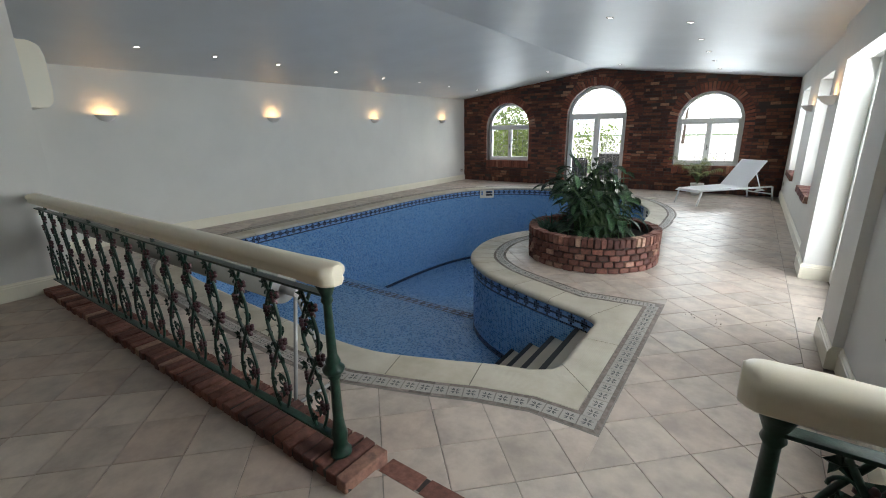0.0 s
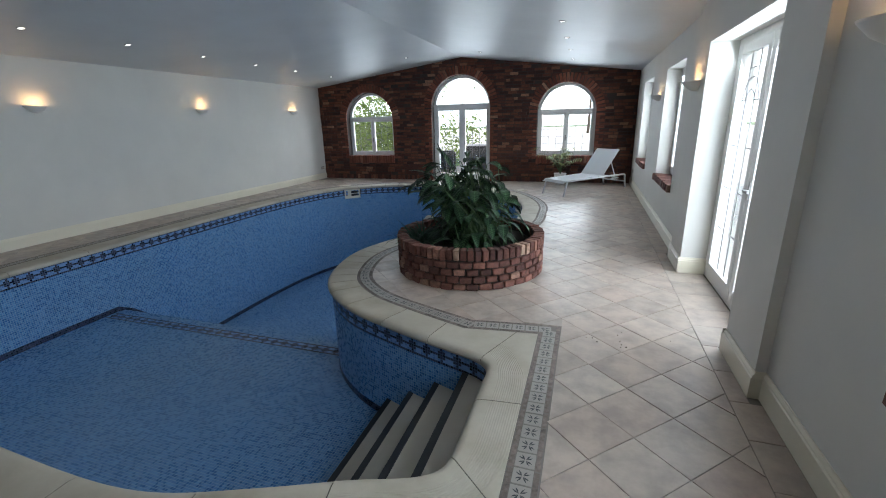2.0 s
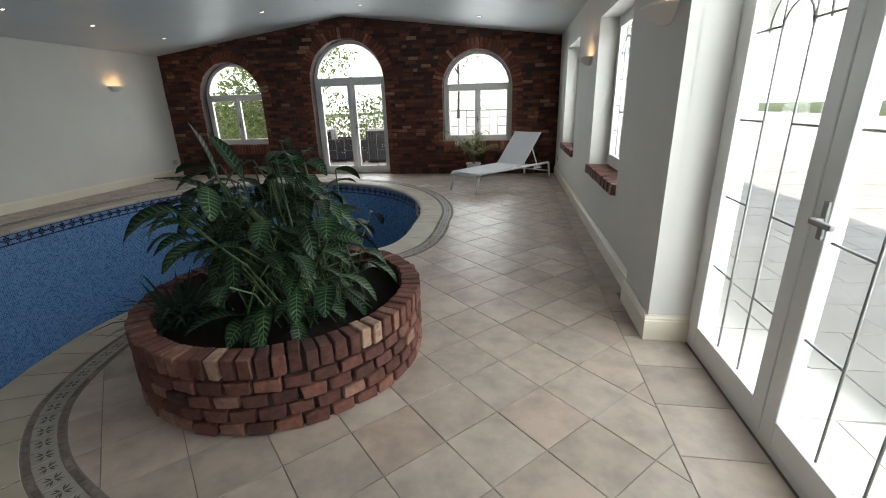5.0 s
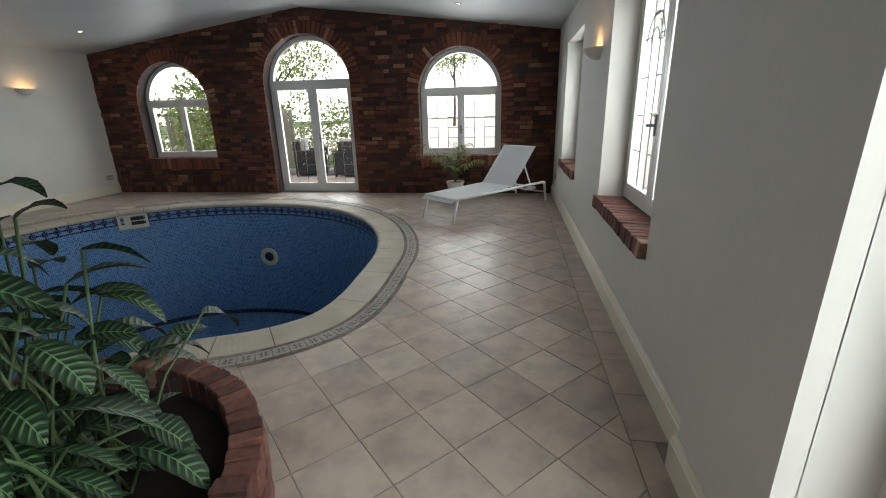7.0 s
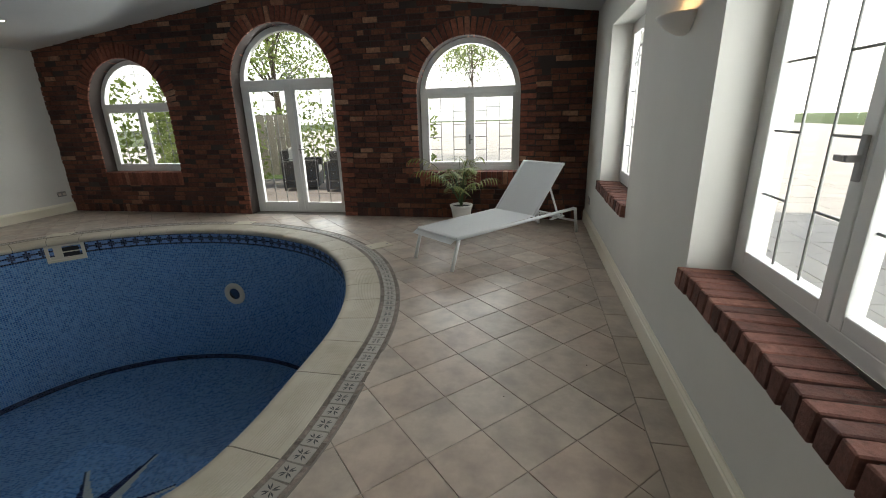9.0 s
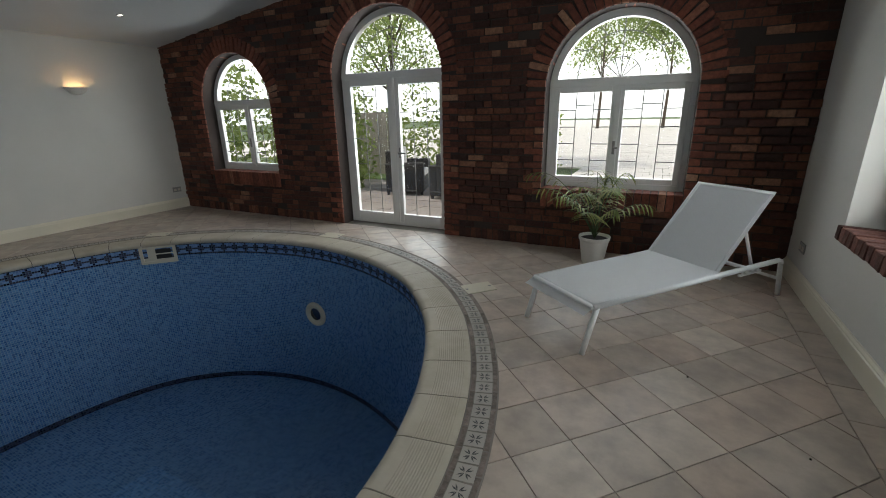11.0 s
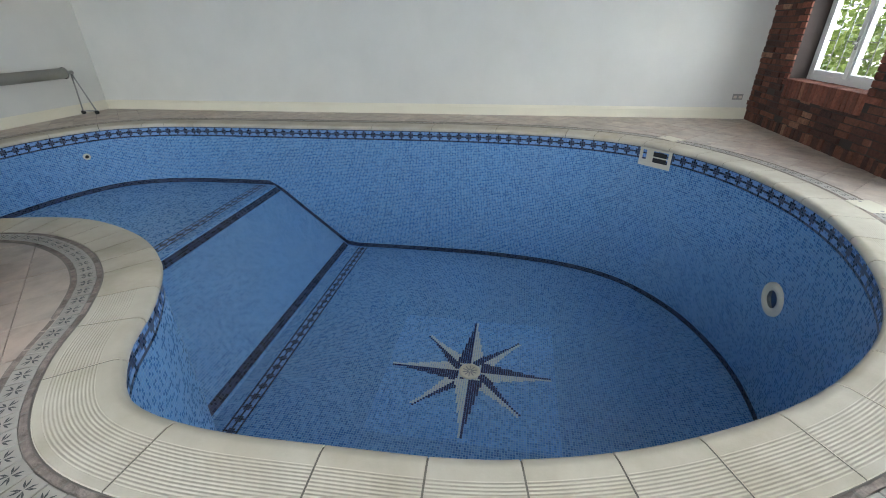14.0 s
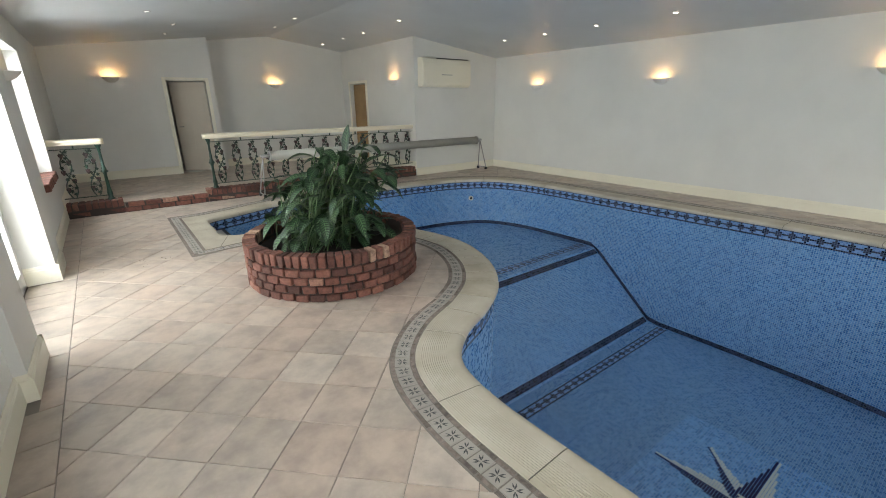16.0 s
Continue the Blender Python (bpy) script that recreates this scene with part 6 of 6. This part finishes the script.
random.seed(3)
for i in range(-36, 30):
    for j in range(-30, 40):
        base = tile_poly(i, j)
        c = sum(base, Vector((0, 0))) / 4
        for z, x0, x1, y0, y1, parent in ((0.0, WEST, EAST - STRIP - 0.022, STEP_Y, NORTH, floor), (UP, BLOCK_X, EAST, BACK_B, STEP_Y - 0.115, raised)):
            if not (x0 - 0.3 < c.x < x1 + 0.3 and y0 - 0.3 < c.y < y1 + 0.3):
                continue
            poly = base if area(base) > 0 else base[::-1]
            whole = True
            for p, n in ((Vector((x0, 0)), Vector((1, 0))), (Vector((x1, 0)), Vector((-1, 0))), (Vector((0, y0)), Vector((0, 1))), (Vector((0, y1)), Vector((0, -1)))):
                new_poly = clip_half(poly, p, n)
                whole = whole and new_poly == poly
                poly = new_poly
                if len(poly) < 3:
                    break
            if len(poly) < 3 or area(poly) < 0.002:
                continue
            if parent is floor:
                flags = [inside(p, RIM) for p in poly]
                if all(flags):
                    continue
                if any(flags) or min((RIM[k] - c).length for k in range(0, NP, 3)) < 0.25:
                    k = min(range(NP), key=lambda q: (RIM[q] - c).length)
                    d = (RIM[(k + 1) % NP] - RIM[k - 1]).normalized()
                    n = Vector((-d.y, d.x))
                    new_poly = clip_half(poly, RIM[k] - n * (0.10 if not inside(c, RIM) else 0.06), n)
                    whole = whole and new_poly == poly
                    poly = new_poly
                    if len(poly) < 3:
                        continue
            dz = random.uniform(-0.0012, 0.0012)
            corner = next((q for q in CORNERS if parent is floor and (q[0] - c).length < 0.45), None)
            if corner and any(inside(p, RIM) for p in base) and not all(inside(p, RIM) for p in base):
                q, up_side = corner
                full = base if area(base) > 0 else base[::-1]
                beside = clip_half(full, q + Vector((0.004, 0)), Vector((1, 0)))
                beyond = clip_half(clip_half(full, q + Vector((0.004, 0)), Vector((-1, 0))), q + Vector((0, 0.004 * up_side)), Vector((0, up_side)))
                for k, poly in enumerate((beside, beyond)):
                    if len(poly) > 2 and area(poly) > 0.0005:
                        b = bmesh.new()
                        chip(b, poly, z - 0.012, z + dz)
                        part("tile", b, M_TILE, parent)
                continue
            if parent is raised or (c.x > -2.2 and count < 290):
                if parent is floor:
                    count += 1
                if whole:
                    ob = new("tile", full_tile(0))
                    ob.location = (c.x, c.y, z + dz)
                    ob.rotation_euler = (random.uniform(-0.002, 0.002), random.uniform(-0.002, 0.002), random.choice((0, 1, 2, 3)) * math.pi / 2)
                else:
                    b = bmesh.new()
                    chip(b, poly, z - 0.012, z + dz)
                    ob = part("tile", b, M_TILE)
                ob.parent = parent
            else:
                chip(far_tiles, poly, z - 0.012, z + dz)
M_TILE_JOINED = M_TILE.copy()
M_TILE_JOINED.name = "honed_beige_floor_tile_joined"
for nd in list(M_TILE_JOINED.node_tree.nodes):
    if nd.bl_idname == "ShaderNodeObjectInfo":
        geo = M_TILE_JOINED.node_tree.nodes.new("ShaderNodeNewGeometry")
        for link in list(nd.outputs["Random"].links):
            M_TILE_JOINED.node_tree.links.new(geo.outputs["Random Per Island"], link.to_socket)
tagged(part("tiles_far", far_tiles, M_TILE_JOINED, floor), kind="stuff")
# straight course of cut tiles along the east wall
y = STEP_Y + 0.02
while y < NORTH - 0.05:
    n = min(y + 0.34, NORTH)
    x1 = (PIER - 0.022) if (4.6 < y < 5.3 or 7.0 < y < 7.6) else (EAST + 0.17 if 5.3 <= y <= 7.0 else EAST - 0.022)
    bm = bmesh.new()
    chip(bm, [Vector(p) for p in ((EAST - STRIP - 0.018, y), (x1, y), (x1, n - GAP), (EAST - STRIP - 0.018, n - GAP))], -0.012, random.uniform(-0.001, 0.001))
    part("tile", bm, M_TILE, floor)
    y = n

# brick edge of the step: header bricks under the railings, stretchers along the riser
step_edge = thing("step_edge", (-2, RAIL_Y, 0), "worn red brick edging of the step", "step edging", kind="structure")
for x0, x1, top in ((BLOCK_X, -0.78, PLINTH), (0.42, EAST, PLINTH), (-0.78, 0.42, UP)):
    quick_box("mortar", step_edge, M_MORTAR, x0 + 0.01, x1 - 0.01, RAIL_Y - 0.11 if top > UP else STEP_Y - 0.12, STEP_Y - 0.035 if top > UP else STEP_Y - 0.015, -0.05, top - 0.012, 0, "dark mortar")
head = [brick_mesh("edge_brick", 0.066, 0.262, 0.105, 0.007, M_BRICK_RED, s + 40) for s in range(5)]
stretch = [brick_mesh("riser_brick", 0.212, 0.10, 0.066, 0.003, M_BRICK_RED, s + 60) for s in range(5)]
for x0, x1, top in ((BLOCK_X, -0.78, PLINTH), (0.42, EAST, PLINTH)):
    n = round((x1 - x0) / 0.0785)
    for k in range(n):
        lay(head, step_edge, Matrix.Translation((x0 + (k + 0.5) * (x1 - x0) / n, RAIL_Y + 0.012 + random.uniform(-0.004, 0.004), top - 0.053 + random.uniform(-0.004, 0.003))) @ Matrix.Rotation(random.uniform(-0.03, 0.03), 4, "Z"))
    x = x0
    while x < x1 - 0.05:
        lay(stretch, step_edge, Matrix.Translation((min(x + 0.108, x1 - 0.1), STEP_Y - 0.085, 0.04 + random.uniform(-0.003, 0.003))))
        x += 0.222
for row in range(2):
    for k in range(5):
        lay(stretch, step_edge, Matrix.Translation((-0.62 + k * 0.235 - 0.05 * row, STEP_Y - 0.06, 0.036 + row * 0.076)))

# brick sills of the east windows
for y0, y1, z0, z1 in E_WINDOWS:
    sill = thing("window_sill", (EAST, (y0 + y1) / 2, z0), "worn red brick window sill", "window sill", "brick sills", "structure")
    quick_box("mortar", sill, M_MORTAR, EAST + 0.0, EAST + 0.215, y0, y1, z0 - 0.07, z0 + 0.02, 0, "dark mortar")
    sb = [brick_mesh("sill_brick", 0.235, 0.066, 0.10, 0.004, M_BRICK_RED, s + 80) for s in range(4)]
    n = round((y1 - y0) / 0.0755)
    for k in range(n):
        lay(sb, sill, Matrix.Translation((EAST + 0.075 + random.uniform(-0.005, 0.005), y0 + (k + 0.5) * (y1 - y0) / n, z0 - 0.02 + random.uniform(-0.003, 0.003))) @ Matrix.Rotation(0.06, 4, "Y"))

# ---- bricks of the north wall ----
north = bpy.data.objects["wall_north"]
wall_bricks = [brick_mesh("wall_brick", 0.212, 0.075, 0.066, 0.004, M_BRICK_WALL, s + 100) for s in range(6)]
joined = []
random.seed(9)


def north_brick(x0, x1, z0, z1, proud, own):
    if own:
        w = x1 - x0
        ob = lay(wall_bricks, north, Matrix.Translation(((x0 + x1) / 2, NORTH + 0.016 - proud, (z0 + z1) / 2)) @ Matrix.Diagonal((w / 0.212, 1, (z1 - z0) / 0.066, 1)))
    else:
        joined.append((x0, x1, z0, z1, proud))


RING = 0.215
course = 0
z = 0.145
GAUGE = 0.0755
own_count = 0
while z < RIDGE_Z:
    spans = [(WEST, EAST)]
    for u0, u1, s0, s1 in N_HOLES:
        c, r = (u0 + u1) / 2, (u1 - u0) / 2
        if z + GAUGE <= s0 - 0.12 or z > s1 + r + RING:
            continue
        if z + GAUGE < s1 + 0.02:
            h = r + (0.105 if course % 2 else 0.215)
            if z < s0:
                h = r + 0.09
        else:
            h = math.sqrt(max(0.0, (r + RING * 0.9) ** 2 - max(0.0, z + 0.03 - s1) ** 2))
        nxt = []
        for a, b in spans:
            if c + h <= a or c - h >= b:
                nxt.append((a, b))
            else:
                if c - h > a:
                    nxt.append((a, c - h))
                if c + h < b:
                    nxt.append((c + h, b))
        spans = nxt
    for a, b in spans:
        x = a - random.choice((0.0, 0.11)) if a == WEST else a
        while x < b - 0.02:
            w = random.choice((0.205, 0.215, 0.215, 0.23, 0.105))
            x0, x1 = max(a, x), min(b, x + w)
            if b - x1 < 0.06:
                x1 = b
            top = min(z + GAUGE - 0.010, 9)
            if x1 - x0 > 0.03 and z < ceiling_z((x0 + x1) / 2) + 0.02:
                own = (x0 > -2.5 and 0.3 < z < 1.75 and own_count < 230)
                own_count += own
                north_brick(x0 + 0.006, x1 - 0.006, z, top - 0.003, max(0.0, random.gauss(0.012, 0.010)), own)
            x = x1
    z += GAUGE
    course += 1
# soldier course along the floor
x = WEST
while x < EAST:
    if not (DOOR_N[0] - 0.03 < x + 0.035 < DOOR_N[1] + 0.03):
        joined.append((x + 0.004, x + 0.068, 0.004, random.uniform(0.122, 0.138), random.uniform(0.006, 0.022)))
    x += 0.0745
bm = bmesh.new()
for x0, x1, z0, z1, proud in joined:
    j = [random.uniform(-0.003, 0.003) for _ in range(8)]
    vs = [bm.verts.new(p) for p in ((x0 + j[0], NORTH - proud, z0 + j[1]), (x1 + j[2], NORTH - proud + j[3] * 0.5, z0 + j[4]), (x1 + j[5], NORTH - proud, z1 + j[6]), (x0 + j[7], NORTH - proud, z1 + j[0]),
                                    (x0, NORTH + 0.02, z0), (x1, NORTH + 0.02, z0), (x1, NORTH + 0.02, z1), (x0, NORTH + 0.02, z1))]
    for f in ((3, 2, 1, 0), (0, 1, 5, 4), (1, 2, 6, 5), (2, 3, 7, 6), (3, 0, 4, 7)):
        bm.faces.new([vs[i] for i in f])
bmesh.ops.recalc_face_normals(bm, faces=bm.faces)
tagged(part("bricks_far", bm, M_BRICK_WALL_JOINED, north), kind="stuff")

# dressings: jambs, arch rings and sills of redder brick, standing proud
jamb = [brick_mesh("jamb_brick", 1.0, 0.25, 0.064, 0.003, M_BRICK_RED_WALL := brick("rich_red_rustic_brick", (0.13, 0.042, 0.028), (0.20, 0.066, 0.042), (0.28, 0.10, 0.062), (0.40, 0.24, 0.16), False), s + 200) for s in range(4)]
vous = [brick_mesh("arch_brick", 0.215, 0.25, 0.066, 0.003, M_BRICK_RED_WALL, s + 220) for s in range(4)]
for u0, u1, s0, s1 in N_HOLES:
    c, r = (u0 + u1) / 2, (u1 - u0) / 2
    z, k = 0.004 if s0 < 0.1 else s0 - 0.0755, 0
    while z < s1 - 0.03:
        for s in (-1, 1):
            w = 0.10 if k % 2 else 0.212
            lay(jamb, north, Matrix.Translation((c + s * (r + w / 2), NORTH + 0.105, z + 0.034)) @ Matrix.Diagonal((w / 1.0 * (0.96), 1, 1, 1)))
        z += GAUGE
        k += 1
    n = round(math.pi * (r + 0.03) / 0.0765)
    for k in range(n):
        a = math.pi * (k + 0.5) / n
        lay(vous, north, Matrix.Translation((c + (r + 0.1085) * math.cos(a), NORTH + 0.103 + random.uniform(-0.006, 0.004), s1 + (r + 0.1085) * math.sin(a))) @ Matrix.Rotation(-a, 4, "Y"))
    if s0 > 0.1:
        n = round((u1 - u0) / 0.0755)
        for k in range(n):
            lay(vous, north, Matrix.Translation((u0 + (k + 0.5) * (u1 - u0) / n, NORTH + 0.095 + random.uniform(-0.004, 0.004), s0 - 0.10)) @ Matrix.Rotation(math.pi / 2, 4, "Y"))
